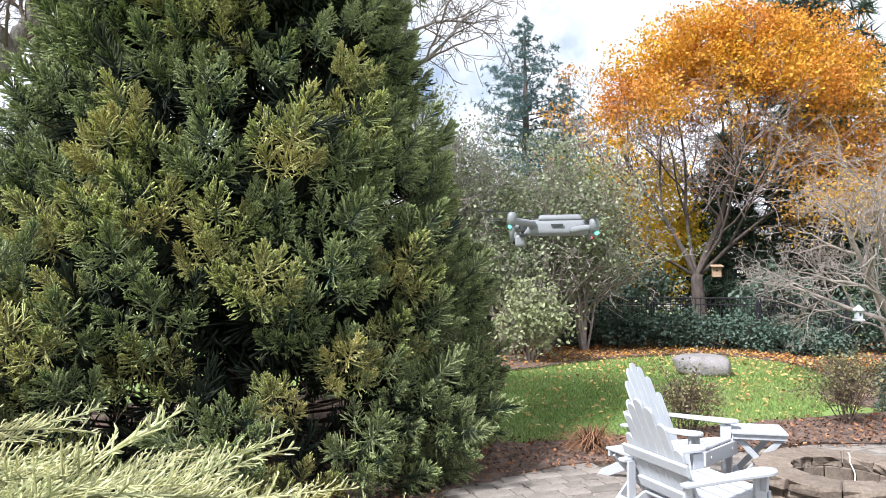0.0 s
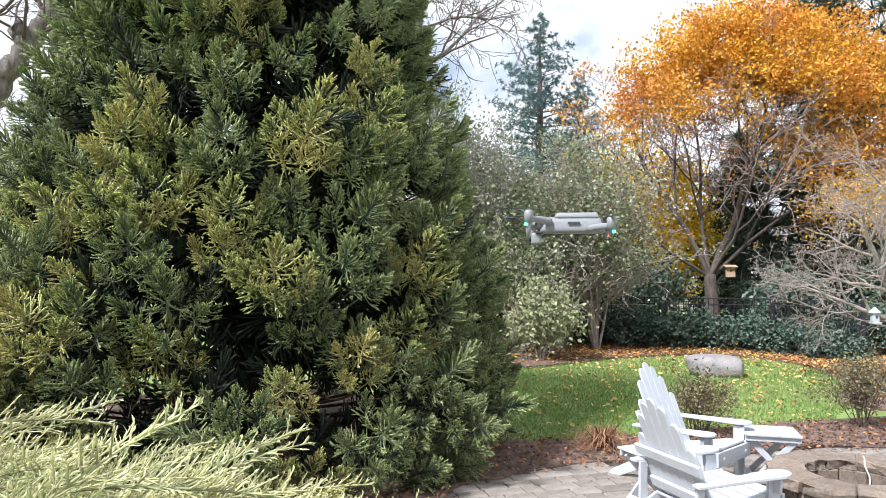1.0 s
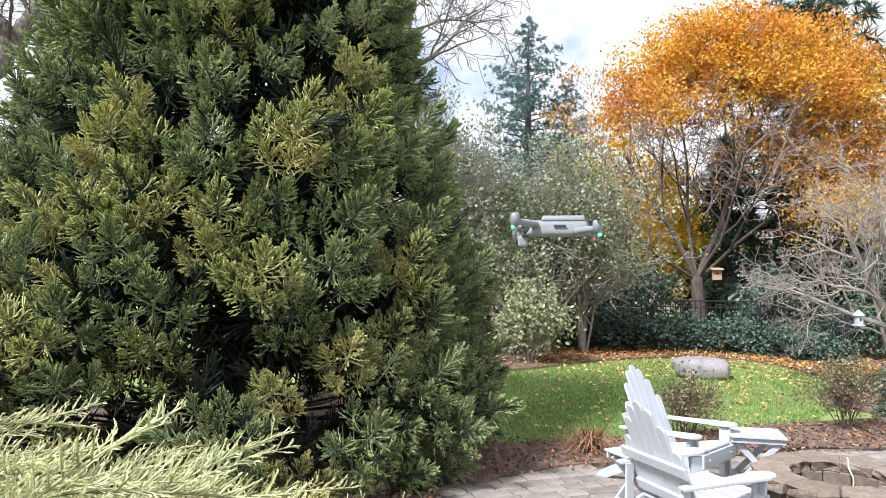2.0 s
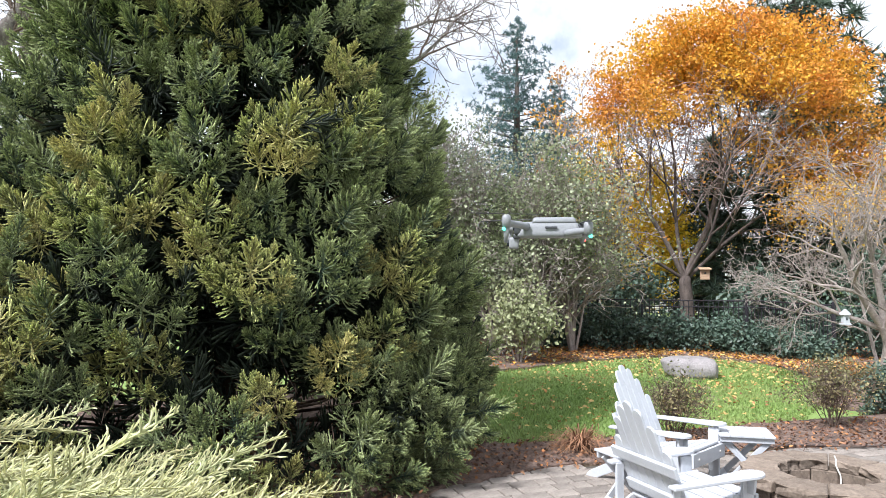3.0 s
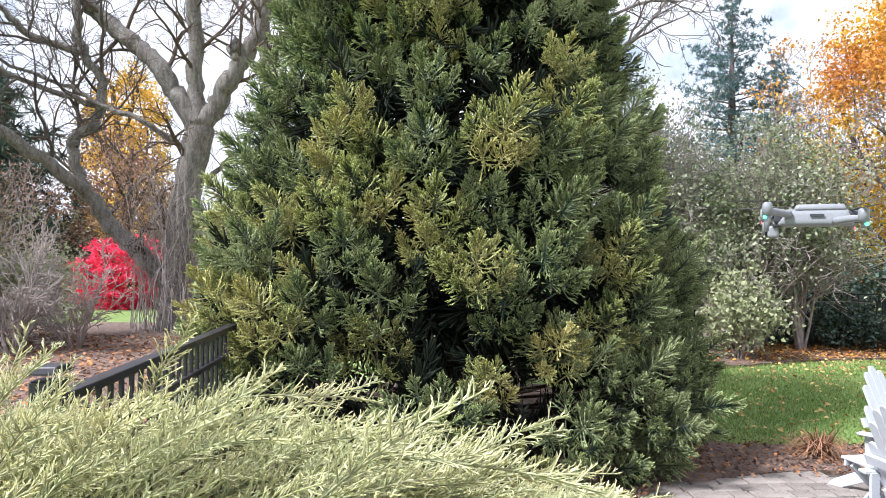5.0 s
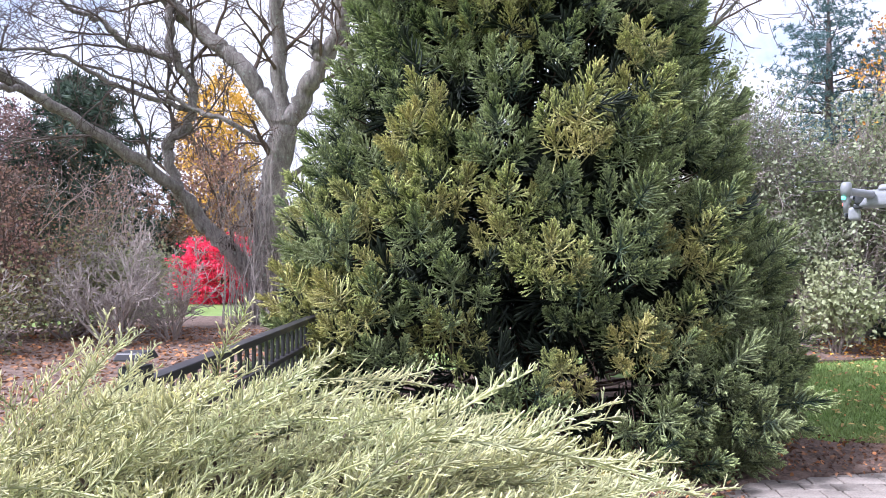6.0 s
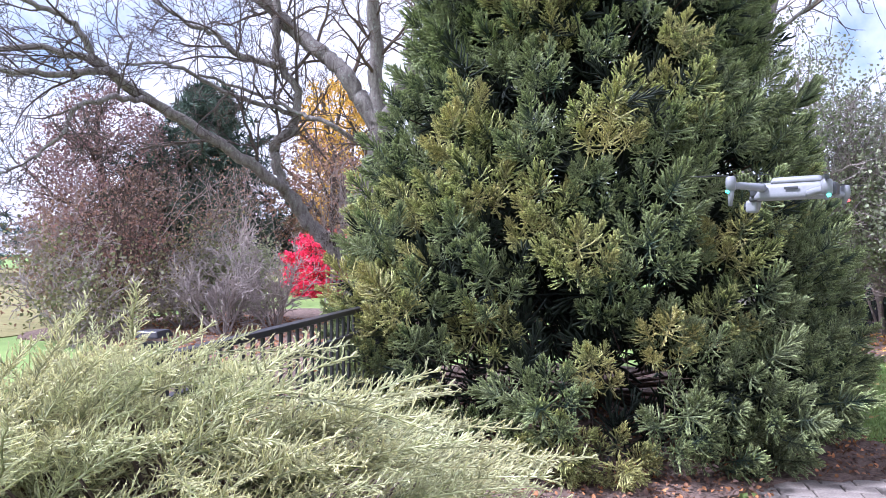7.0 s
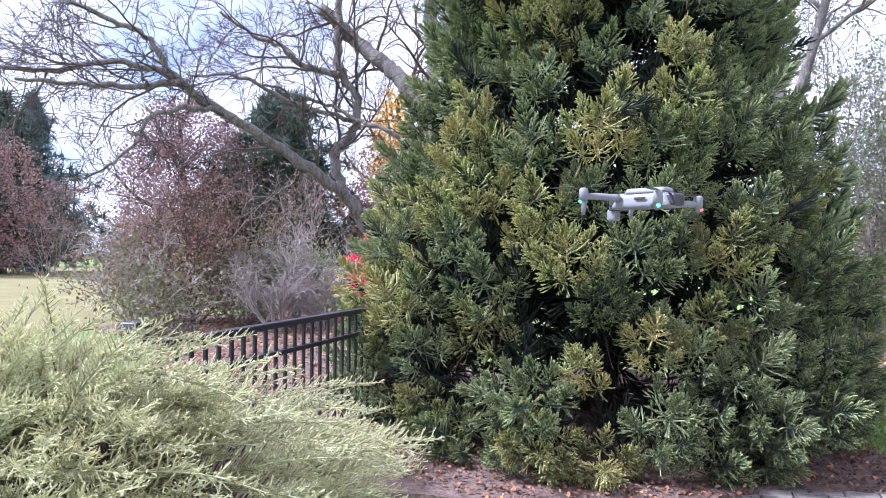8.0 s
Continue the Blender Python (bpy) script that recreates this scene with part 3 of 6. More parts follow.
def cedar_tree():
    rng = np.random.default_rng(21)
    cx, cy = -2.24, 7.9
    tree = thing("cedar_tree", (cx, cy, 0), 0, "dense dark green Japanese cedar with yellowish shoot tips", "tree")
    tufts = [cord_tuft(rng) for _ in range(6)]
    dull = [cord_tuft(rng, 30, 0.4, 1.15, 0) for _ in range(3)]
    coarse = [cord_tuft(rng, 30, 0.36, 2.6, 0) for _ in range(3)]
    heights = np.array((0.0, 0.35, 0.9, 1.6, 2.3, 2.7, 3.2, 3.6, 4.0, 4.8, 5.6, 7.0, 8.5))
    reach = np.array((3.10, 3.00, 2.82, 2.74, 2.56, 2.40, 2.30, 2.02, 1.96, 1.86, 1.60, 0.95, 0.15))

    def near(th, at, wide):
        return math.exp(-(math.atan2(math.sin(th - at), math.cos(th - at)) / wide) ** 2)

    def r_at(z, th):
        """The crown's reach: a bulge low at one side, an apron towards the path, and uneven lobes."""
        lobe = 0.30 * noise.noise((1.5 * math.cos(th) + 5.0, 1.5 * math.sin(th), z * 0.75))
        apron = 0.12 * near(th, -1.72, 0.55) * (0.5 < z < 2.6)
        bulge = 0.14 * near(th, -0.1, 0.6) * (0.3 < z < 1.2) - 0.65 * near(th, 0.1, 0.7) * max(0.0, 0.3 - z) / 0.3 + 0.14 * near(th, -0.1, 0.7) * (z > 2.9) + 0.07 * near(th, -2.40, 0.45) * (0.6 < z < 2.0)
        return float(np.interp(z, heights, reach)) + lobe + apron + bulge

    # trunk
    g = Geo()
    zs = np.linspace(-0.05, 8.3, 22)
    lean = np.column_stack((0.05 * np.sin(zs * 0.9), 0.05 * np.cos(zs * 0.7), zs))
    tube(g, lean, 0.20 * (1 - zs / 9.0) + 0.05 * np.exp(-np.maximum(zs, 0) * 4), 10)
    geo_part("trunk", g, M_CEDAR_BARK, tree, "reddish brown stringy trunk")
    # dark gaps between the boughs: (place, radius)
    voids = [((0.40, -2.42, 1.02), 0.34), ((0.95, -2.10, 3.36), 0.36), ((2.25, -0.95, 2.18), 0.30), ((1.28, -2.10, 0.58), 0.27), ((0.05, -2.50, 0.30), 0.22)]
    voids = [(np.array(p), r) for p, r in voids]
    spots = []
    z = 0.10
    while z < 8.3:
        fine = z < 5.4
        r = r_at(z, -1.57)
        k = max(3, int(2 * math.pi * r / (0.45 if z < 1.0 else 0.53 if fine else 0.62)))
        for i in range(k):
            th = 2 * math.pi * (i + rng.random() * 0.6) / k + z * 1.7
            facing = math.cos(th + 1.40) if fine else -1
            if facing < -0.14 and rng.random() < 0.5:
                continue
            spots.append((th, max(0.06, z + rng.normal(0, 0.09)), facing))
        z += 0.40 if z < 1.0 else 0.47 if fine else 0.55
    inner, limbs, rest, sprays = Geo(), Geo(), Geo(), []
    up = np.array((0, 0, 1.0))
    for th, z0, facing in spots:
        o = np.array((math.cos(th), math.sin(th), 0))
        t = np.array((-o[1], o[0], 0))
        r = r_at(z0, th) + rng.normal(-0.05, 0.15)
        end = o * (r - 0.30) + up * z0
        root = np.array((0, 0, max(0.25, z0 - 0.30 * r + 0.2)))
        mid = (root + end) / 2 + np.array((0, 0, -0.12))
        if z0 < 5.6 and (z0 > 1.0 or rng.random() < 0.3) and not any(np.linalg.norm(end - p) < q + 0.25 for p, q in voids):
            tube(limbs, spline([root, mid, end], 2), np.linspace(0.022, 0.007, 5), 4, cap=False)
        if any(np.linalg.norm(end - p) < q for p, q in voids):
            continue
        if facing <= -0.14:
            pos = end + rng.normal(0, 0.16, (2, 3))
            pos[:, 2] = np.maximum(pos[:, 2], 0.15)
            place(rest, coarse[int(rng.integers(0, 3))], frames_to(o * 0.6 + up * 0.7 + rng.normal(0, 0.2, (2, 3)), rng, rng.uniform(1.2, 1.8, 2)), pos)
            continue
        # one bough's end: a leading spray with others splayed below and beside it
        big = rng.uniform(0.88, 1.42)
        lift = (0.75 if z0 > 0.8 else 0.30) + rng.normal(0, 0.12)
        axis = o * 0.72 + t * rng.normal(0, 0.18) + up * lift
        axis /= np.linalg.norm(axis)
        e1 = np.cross(axis, up)
        e1 /= np.linalg.norm(e1)
        e2 = np.cross(e1, axis)
        k = int(rng.integers(7, 11))
        spin = rng.uniform(0, 6.28)
        items = [(end + axis * 0.12 * big, axis, 0.86 * big)]
        for j in range(k):
            a = spin + 6.28 * j / k + rng.normal(0, 0.25)
            ring = e1 * math.cos(a) + e2 * math.sin(a)
            way = axis * 0.72 + ring * 0.58 + up * 0.34 + rng.normal(0, 0.12, 3)
            items.append((end + ring * 0.15 * big * rng.uniform(0.7, 1.15) + axis * rng.uniform(-0.08, 0.08), way, big * rng.uniform(0.48, 0.72)))
        # boughs out on the sunlit front turn yellower, with sunlight put into the colour
        bronzed_lit = rng.random() < 0.90 * math.exp(-(np.linalg.norm((end - np.array((-0.45, -2.4, 1.75))) * (0.70, 0.8, 1)) / 1.60) ** 2)
        for p, way, size in items:
            p[2] = max(p[2], 0.08)
            sprays.append((float(np.linalg.norm(p - np.array((1.5, -8.0, 1.8)))), int(rng.integers(0, len(tufts))) + (len(tufts) if bronzed_lit else 0), frames_to(way[None], rng, [size])[0], p))
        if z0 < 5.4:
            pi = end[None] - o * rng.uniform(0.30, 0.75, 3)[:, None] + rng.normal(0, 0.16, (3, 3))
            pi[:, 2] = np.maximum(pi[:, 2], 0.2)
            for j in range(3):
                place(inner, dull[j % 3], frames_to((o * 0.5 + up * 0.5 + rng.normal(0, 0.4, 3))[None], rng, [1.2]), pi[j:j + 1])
    # near-black core that fills the gaps with painted shade
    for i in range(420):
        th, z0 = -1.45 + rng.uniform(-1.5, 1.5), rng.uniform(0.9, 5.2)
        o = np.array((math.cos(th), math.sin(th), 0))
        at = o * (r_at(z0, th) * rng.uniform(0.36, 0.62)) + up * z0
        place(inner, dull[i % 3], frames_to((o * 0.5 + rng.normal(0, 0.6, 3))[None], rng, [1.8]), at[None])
    # dead twigs hanging below the lowest boughs
    for i in range(200):
        th = -1.2 + rng.uniform(-1.3, 1.3)
        o = np.array((math.cos(th), math.sin(th), 0))
        p = o * rng.uniform(1.3, 2.5) + up * rng.uniform(0.35, 1.15)
        d = o * 0.5 + np.array((0, 0, -0.35)) + rng.normal(0, 0.35, 3)
        ln = rng.uniform(0.25, 0.6)
        tube(limbs, spline([p, p + d * ln * 0.5, p + d * ln + np.array((0, 0, 0.05))], 2), np.linspace(0.005, 0.002, 5), 3, cap=False)
    geo_part("limb", limbs, M_CEDAR_BARK, tree, "thin dark brown bare inner limbs", kind="stuff")
    geo_part("gap_filler", inner, M_CEDAR_GAP_SHADE, tree, "near-black inner filler shoots with the shade of the gaps in their colour", kind="stuff")
    sprays.sort(key=lambda q: q[0])
    meshes = []
    for m in (M_CEDAR, M_CEDAR_GOLD_LIT):
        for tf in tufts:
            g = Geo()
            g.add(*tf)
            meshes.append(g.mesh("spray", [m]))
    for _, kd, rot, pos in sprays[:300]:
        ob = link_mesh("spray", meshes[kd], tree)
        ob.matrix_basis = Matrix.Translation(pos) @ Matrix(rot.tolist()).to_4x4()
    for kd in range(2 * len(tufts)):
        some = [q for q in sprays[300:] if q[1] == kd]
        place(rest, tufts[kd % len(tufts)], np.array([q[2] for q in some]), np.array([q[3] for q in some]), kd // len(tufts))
    geo_part("crown", rest, [M_CEDAR, M_CEDAR_GOLD_LIT], tree, "dense green foliage sprays", kind="stuff")


cedar_tree()


# ---- juniper in the foreground ----
def plume(rng, length=0.42, pairs=40):
    """A feathery nodding spray: a bent stem with short side shoots, themselves set with fine scaly shootlets."""
    n = 7
    s = np.linspace(0, 1, n)
    stem = np.column_stack((0.26 * length * s ** 2, rng.normal(0, 0.005, n), length * s))
    v, f3, f4, al = tube_arrays(stem, np.linspace(0.0042, 0.0018, n), 3, False)
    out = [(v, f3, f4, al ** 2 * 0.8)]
    for i in range(pairs):
        f = 0.05 + 0.95 * (i + rng.random() * 0.6) / pairs
        p = np.array([np.interp(f, s, stem[:, k]) for k in range(3)])
        a = (i % 2) * math.pi + rng.normal(math.pi / 2, 0.75)
        ln = (0.074 * (1 - f) ** 0.55 + 0.012) * rng.uniform(0.65, 1.3)
        d = np.array((math.cos(a) * 0.72, math.sin(a) * 0.72, 0.75))
        d /= np.linalg.norm(d)
        tip = p + d * ln + np.array((0.0, 0.0, 0.20 * ln))
        v, f3, f4, al = tube_arrays([p, tip], (0.0022, 0.0009), 3, False)
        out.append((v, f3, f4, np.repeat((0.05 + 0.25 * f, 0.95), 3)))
        k = max(3, int(ln / 0.0068))
        for q in range(k):
            w = (q + 0.5) / k
            b = p + (tip - p) * w
            dd = d * 1.15 + rng.normal(0, 0.42, 3)
            dd /= np.linalg.norm(dd)
            l2 = 0.017 * (1.2 - w) * rng.uniform(0.7, 1.3) + 0.004
            side = np.cross(dd, rng.normal(size=3))
            side /= np.linalg.norm(side)
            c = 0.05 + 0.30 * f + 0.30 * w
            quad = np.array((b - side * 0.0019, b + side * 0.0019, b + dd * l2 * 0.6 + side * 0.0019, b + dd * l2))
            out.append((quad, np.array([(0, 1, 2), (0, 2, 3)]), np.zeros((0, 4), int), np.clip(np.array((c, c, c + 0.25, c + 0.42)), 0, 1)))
    return join(out)


def juniper_shrub():
    rng = np.random.default_rng(33)
    shrub = thing("juniper_shrub", (-1.35, 1.7, 0), 0, "feathery grey-green and golden juniper with arching plumes", "shrub")
    kinds = [plume(rng, l, p) for l, p in ((0.44, 40), (0.52, 46), (0.38, 36), (0.58, 50))]
    c0 = np.array((0.0, -0.05, 0.80))
    rad = np.array((0.95, 0.80, 0.80))
    stems, sprays, plumes = Geo(), [], 0
    while plumes < 620:
        u = rng.normal(size=3)
        u /= np.linalg.norm(u)
        if u[2] < -0.25:
            continue
        p = c0 + u * rad * rng.uniform(0.72, 1.0)
        flow = np.array((0.86, 0.42, 0.0))
        d = u * 0.42 + flow * rng.uniform(0.5, 1.2) + np.array((0, 0, 0.36)) + rng.normal(0, 0.26, 3)
        size = rng.uniform(0.7, 1.25)
        # kept low where the iron fence shows past it, and clear of the walk
        tip = p + d / np.linalg.norm(d) * 0.42 * size
        w = tip + np.array((-1.35, 1.7, 0))
        roof = 1.61 + rng.normal(0, 0.05) - 0.42 * max(0, w[1] - 1.45) - 0.16 * max(0, w[0] + 0.9) - 0.05 * max(0, 1.0 - w[1])
        if w[2] > roof or (w[0] > -1.0 and w[1] < 0.95) or w[1] < 0.5 or w[0] > -0.22 or w[1] > 0.13 + (1.36 - w[0]) / 0.86:
            continue
        sprays.append((p, d, size, rng.integers(0, 4)))
        plumes += 1
    for tip, d in (((-0.44, 1.50, 1.58), (0.62, 0.25, 0.62)), ((-0.18, 2.00, 1.29), (0.75, 0.25, 0.50)), ((-0.30, 2.02, 1.20), (0.8, 0.2, 0.35)), ((-0.68, 1.45, 1.60), (0.6, 0.2, 0.6)),
                   ((-0.62, 1.75, 1.44), (0.7, 0.3, 0.5)), ((-1.04, 1.27, 1.66), (0.45, 0.2, 0.75)), ((-0.92, 1.66, 1.50), (0.6, 0.2, 0.55)), ((-0.45, 1.85, 1.30), (0.75, 0.2, 0.4)), ((-1.45, 1.15, 1.62), (0.3, 0.0, 0.8))):
        d = np.array(d)
        d /= np.linalg.norm(d)
        sprays.append((np.array(tip) - np.array((-1.35, 1.7, 0)) - d * 0.48, d, 1.0, 1))
    # the low side towards the field
    while plumes < 740:
        p = np.array((rng.uniform(-1.2, -0.12), rng.uniform(-1.05, -0.36), rng.uniform(0.8, 1.38)))
        d = np.array((0.70, 0.15, 0.70)) + rng.normal(0, 0.25, 3)
        if p[2] + d[2] / np.linalg.norm(d) * 0.5 > 1.63:
            continue
        sprays.append((p, d, rng.uniform(0.7, 1.0), rng.integers(0, 4)))
        plumes += 1
    lumps = [Geo() for _ in range(24)]
    for i, (p, d, size, kd) in enumerate(sprays):
        d = np.asarray(d) / np.linalg.norm(d)
        # the plume's nod follows the way it leans
        side = np.cross((0, 0, 1), d)
        side /= np.linalg.norm(side) + 1e-6
        x = np.cross(side, d) * -1 + rng.normal(0, 0.35, 3)
        x -= d * (x @ d)
        x /= np.linalg.norm(x)
        m = np.column_stack((-x, np.cross(d, -x), d)) * size
        place(lumps[i % 24], kinds[kd], m[None], p[None])
        tube(stems, spline([(0.1 * rng.normal(), 0.1 * rng.normal(), 0.0), (p[0] * 0.45, p[1] * 0.45, p[2] * 0.6), p], 4), np.linspace(0.012, 0.005, 9), 3, cap=False)
    geo_part("stem", stems, M_TWIG, shrub, "brown woody stems")
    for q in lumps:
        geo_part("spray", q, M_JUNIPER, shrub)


juniper_shrub()


# ---- bare and leafy trees ----
def grow(rng, base, d, length, radius, level, spec, limbs, tips):
    """A limb and its children. spec, by level: (pieces, wander, rise, children, angle from, to, length ratio, first child at)."""
    n, wander, rise, kids, a0, a1, ratio, first = spec[level]
    p, d = Vector(base), Vector(d).normalized()
    pts = [p]
    gauss = RND.gauss
    for i in range(n):
        d = Vector((d.x + gauss(0, wander), d.y + gauss(0, wander), d.z + gauss(0, wander) + rise)).normalized()
        p = p + d * (length / n)
        pts.append(p)
    radii = [radius * (1 - 0.65 * i / n) for i in range(n + 1)]
    limbs.append((level, pts, radii))
    tips.append((level, np.array(p), np.array(d)))
    if level + 1 < len(spec) and kids:
        bear(rng, pts, radii, length, level + 1, spec, limbs, tips, kids, a0, a1, ratio, first)


RND = random.Random(12)


def bear(rng, pts, radii, length, level, spec, limbs, tips, kids, a0, a1, ratio, first):
    spin = RND.uniform(0, 6.28)
    up = Vector((0.3, 0.2, 0.93))
    for k in range(kids):
        f = first + (1 - first) * (k + RND.random() * 0.8) / kids
        x = f * (len(pts) - 1)
        i = min(int(x), len(pts) - 2)
        a, b = Vector(pts[i]), Vector(pts[i + 1])
        p = a + (b - a) * (x - i)
        axis = (b - a).normalized()
        spin += 2.4 + RND.gauss(0, 0.4)
        u = axis.cross(up).normalized()
        w = axis.cross(u)
        a = radians(RND.uniform(a0, a1))
        d = axis * math.cos(a) + (u * math.cos(spin) + w * math.sin(spin)) * math.sin(a)
        r = radii[i] + (radii[i + 1] - radii[i]) * (x - i)
        grow(rng, p, d, length * ratio * RND.uniform(0.7, 1.2) * (1.15 - 0.5 * f), r * RND.uniform(0.5, 0.75), level, spec, limbs, tips)


def tubes(geo, lines, radii, sides):
    """Many tubes of as many points each, at once."""
    pts, radii = np.array(lines, float), np.array(radii, float)
    t = np.empty_like(pts)
    t[:, 1:-1] = pts[:, 2:] - pts[:, :-2]
    t[:, 0], t[:, -1] = pts[:, 1] - pts[:, 0], pts[:, -1] - pts[:, -2]
    t /= np.linalg.norm(t, axis=2, keepdims=True) + 1e-9
    ref = np.where((np.abs(t[:, :, 2]).mean(axis=1) < 0.8)[:, None], np.array((0.0, 0.0, 1.0)), np.array((1.0, 0.0, 0.0)))
    u = np.cross(t, ref[:, None, :])
    u /= np.linalg.norm(u, axis=2, keepdims=True) + 1e-9
    w = np.cross(t, u)
    ang = np.arange(sides) * 2 * np.pi / sides
    ring = pts[:, :, None] + radii[:, :, None, None] * (np.cos(ang)[None, None, :, None] * u[:, :, None] + np.sin(ang)[None, None, :, None] * w[:, :, None])
    k, n = pts.shape[:2]
    i = (np.arange(n - 1) * sides)[:, None]
    j = np.arange(sides)[None]
    m = (j + 1) % sides
    f4 = np.stack((i + j, i + m, i + sides + m, i + sides + j), axis=2).reshape(-1, 4)
    f4 = (f4[None] + (np.arange(k) * n * sides)[:, None, None]).reshape(-1, 4)
    geo.add(ring.reshape(-1, 3), None, f4, np.tile(np.repeat(np.linspace(0, 1, n), sides), k))


def limb_geos(limbs, floor=0.003, split=2):
    """Thick limbs and thin twigs as two meshes."""
    thick, thin = Geo(), Geo()
    sets = {}
    for level, pts, radii in limbs:
        sets.setdefault((level < split, len(pts), (9, 7, 5, 3, 3, 3, 3)[level]), []).append((pts, radii))
    for (big, n, sides), items in sets.items():
        tubes(thick if big else thin, [q[0] for q in items], np.maximum([q[1] for q in items], floor), sides)
    return thick, thin


def leaves(geo, rng, centres, each, spread, size, mat=0, flat=0.25, template=None):
    c = np.repeat(np.asarray(centres), each, axis=0)
    c = c + rng.normal(0, 1, c.shape) * np.asarray(spread)
    place(geo, LEAF2 if template is None else template, random_turns(rng, len(c), rng.uniform(size * 0.7, size * 1.3, len(c)), flat), c, mat)


def maple_tree():
    rng = np.random.default_rng(4)
    base = np.array((7.75, 21.6, 0.0))
    tree = thing("maple_tree", base, 0, "sugar maple with orange crown, partly bare on one side", "tree")
    limbs, tips = [], []
    spec = [(7, 0.10, 0.04, 7, 25, 60, 0.60, 0.25), (6, 0.14, 0.04, 5, 25, 60, 0.58, 0.2), (5, 0.18, 0.03, 5, 25, 60, 0.58, 0.2), (4, 0.2, 0.03, 2, 25, 60, 0.6, 0.2), (3, 0.2, 0.03, 0, 0, 0, 0, 0)]
    trunk = spline([(0, 0, -0.05), (-0.05, 0, 0.9), (-0.10, 0.05, 1.7)], 4)
    stemg = Geo()
    tube(stemg, trunk, np.linspace(0.24, 0.17, len(trunk)), 12)
    for d, ln, r in (((-0.30, 0.05, 1.0), 5.6, 0.085), ((0.40, -0.05, 1.0), 6.0, 0.105), ((0.05, 0.35, 1.0), 5.6, 0.07), ((-0.95, -0.15, 0.60), 4.6, 0.055), ((1.0, -0.1, 0.75), 5.2, 0.06), ((0.25, -0.5, 0.9), 5.0, 0.055)):
        grow(rng, (-0.08, 0.05, 1.6), d, ln, r, 0, spec, limbs, tips)
    thick, thin = limb_geos(limbs, 0.009)
    geo_part("trunk", stemg, M_BARK_DARK, tree, "grey-brown ridged trunk")
    geo_part("branchwork", thick, M_BARK_DARK, tree)
    geo_part("twigwork", thin, M_PURPLE_TWIG, tree, kind="stuff")
    # leaf masses: lobes of uneven size over the top and along one side
    lobes = []
    for _ in range(80):
        a, e = rng.uniform(0, 6.28), rng.uniform(-0.15, 1.35)
        u = np.array((math.cos(a) * math.cos(e), math.sin(a) * math.cos(e), math.sin(e)))
        at, size = u * np.array((4.2, 3.0, 4.1)) * rng.uniform(0.66, 1.0) + np.array((1.2, -0.1, 5.4)), rng.uniform(0.7, 1.3)
        # one side stands bare below the top dome
        if at[0] < 1.9 and at[2] - 0.5 * size < 5.9 or at[2] < 3.3:
            continue
        lobes.append((at, size))
    for q in ((3.6, -1.2, 4.2), (4.3, -0.6, 5.0), (2.9, -1.6, 3.6), (4.6, -1.0, 3.9), (-2.0, -0.4, 7.4), (-2.5, 0.2, 6.7), (-1.4, -0.8, 8.4), (0.2, -0.5, 9.2), (1.2, 0.3, 9.6), (-0.6, 0.2, 9.0), (2.4, -0.3, 9.2), (2.6, -1.5, 4.7), (3.4, -1.8, 5.3), (4.4, -1.6, 4.5), (5.0, -1.0, 5.4), (3.0, -2.0, 3.9), (3.8, -2.2, 3.6), (5.0, -1.4, 6.2)):
        lobes.append((np.array(q), rng.uniform(0.7, 1.1)))
    thin_lobes = [(np.array(q), 0.95) for q in ((-2.9, 0.0, 6.1), (-2.5, -0.5, 5.3), (-1.3, -1.0, 6.5), (-0.2, -1.2, 6.9), (0.8, -1.2, 6.4), (-1.8, 0.4, 5.9), (1.5, -0.8, 5.6))]
    c = []
    for i, (at, size) in enumerate(lobes + thin_lobes):
        for _ in range(int((27 if i < len(lobes) else 12) * size ** 2)):
            u = rng.normal(size=3)
            u /= np.linalg.norm(u)
            c.append(at + u * np.array((1.0, 0.9, 0.62)) * size * rng.uniform(0.45, 1.0))
    g = Geo()
    leaves(g, rng, c, 25, (0.22, 0.22, 0.11), 0.094)
    thin_c = [p for lv, p, d in tips if lv >= 3 and rng.random() < (0.5 if p[2] > 6.4 else 0.35 if p[0] > 1.6 else 0.08)]
    leaves(g, rng, thin_c, 6, (0.12, 0.12, 0.10), 0.10)
    geo_part("crown", g, M_ORANGE, tree, "orange autumn leaves", kind="stuff")


def yellow_tree(at, size, mat, label, seed, dense=500, leaf=0.12, lift=1.0):
    rng = np.random.default_rng(seed)
    tree = thing("autumn_tree", at, 0, label, "tree")
    limbs, tips = [], []
    spec = [(6, 0.08, 0.05, 9, 25, 60, 0.5, 0.25), (5, 0.15, 0.06, 6, 25, 60, 0.5, 0.2), (4, 0.2, 0.05, 4, 25, 60, 0.5, 0.2), (3, 0.2, 0.0, 0, 0, 0, 0, 0)]
    grow(rng, (0, 0, -0.05), (0.03, 0, 1), size[2] * 0.9, 0.03 * size[2], 0, spec, limbs, tips)
    thick, thin = limb_geos(limbs, 0.008)
    geo_part("branchwork", thick, M_BARK_DARK, tree)
    geo_part("twigwork", thin, M_TWIG, tree, kind="stuff")
    c = []
    while len(c) < dense:
        u = rng.uniform(-1, 1, 3)
        if np.linalg.norm(u) > 1 or noise.noise(Vector(u * 3.0) + Vector((seed, 0, 0))) < -0.12:
            continue
        c.append(u * np.array((size[0], size[1], size[2] * 0.48)) + np.array((0, 0, size[2] * 0.5 * lift + 0.2)))
    g = Geo()
    leaves(g, rng, c, 20, (0.30, 0.30, 0.22), leaf)
    geo_part("crown", g, mat, tree, kind="stuff")


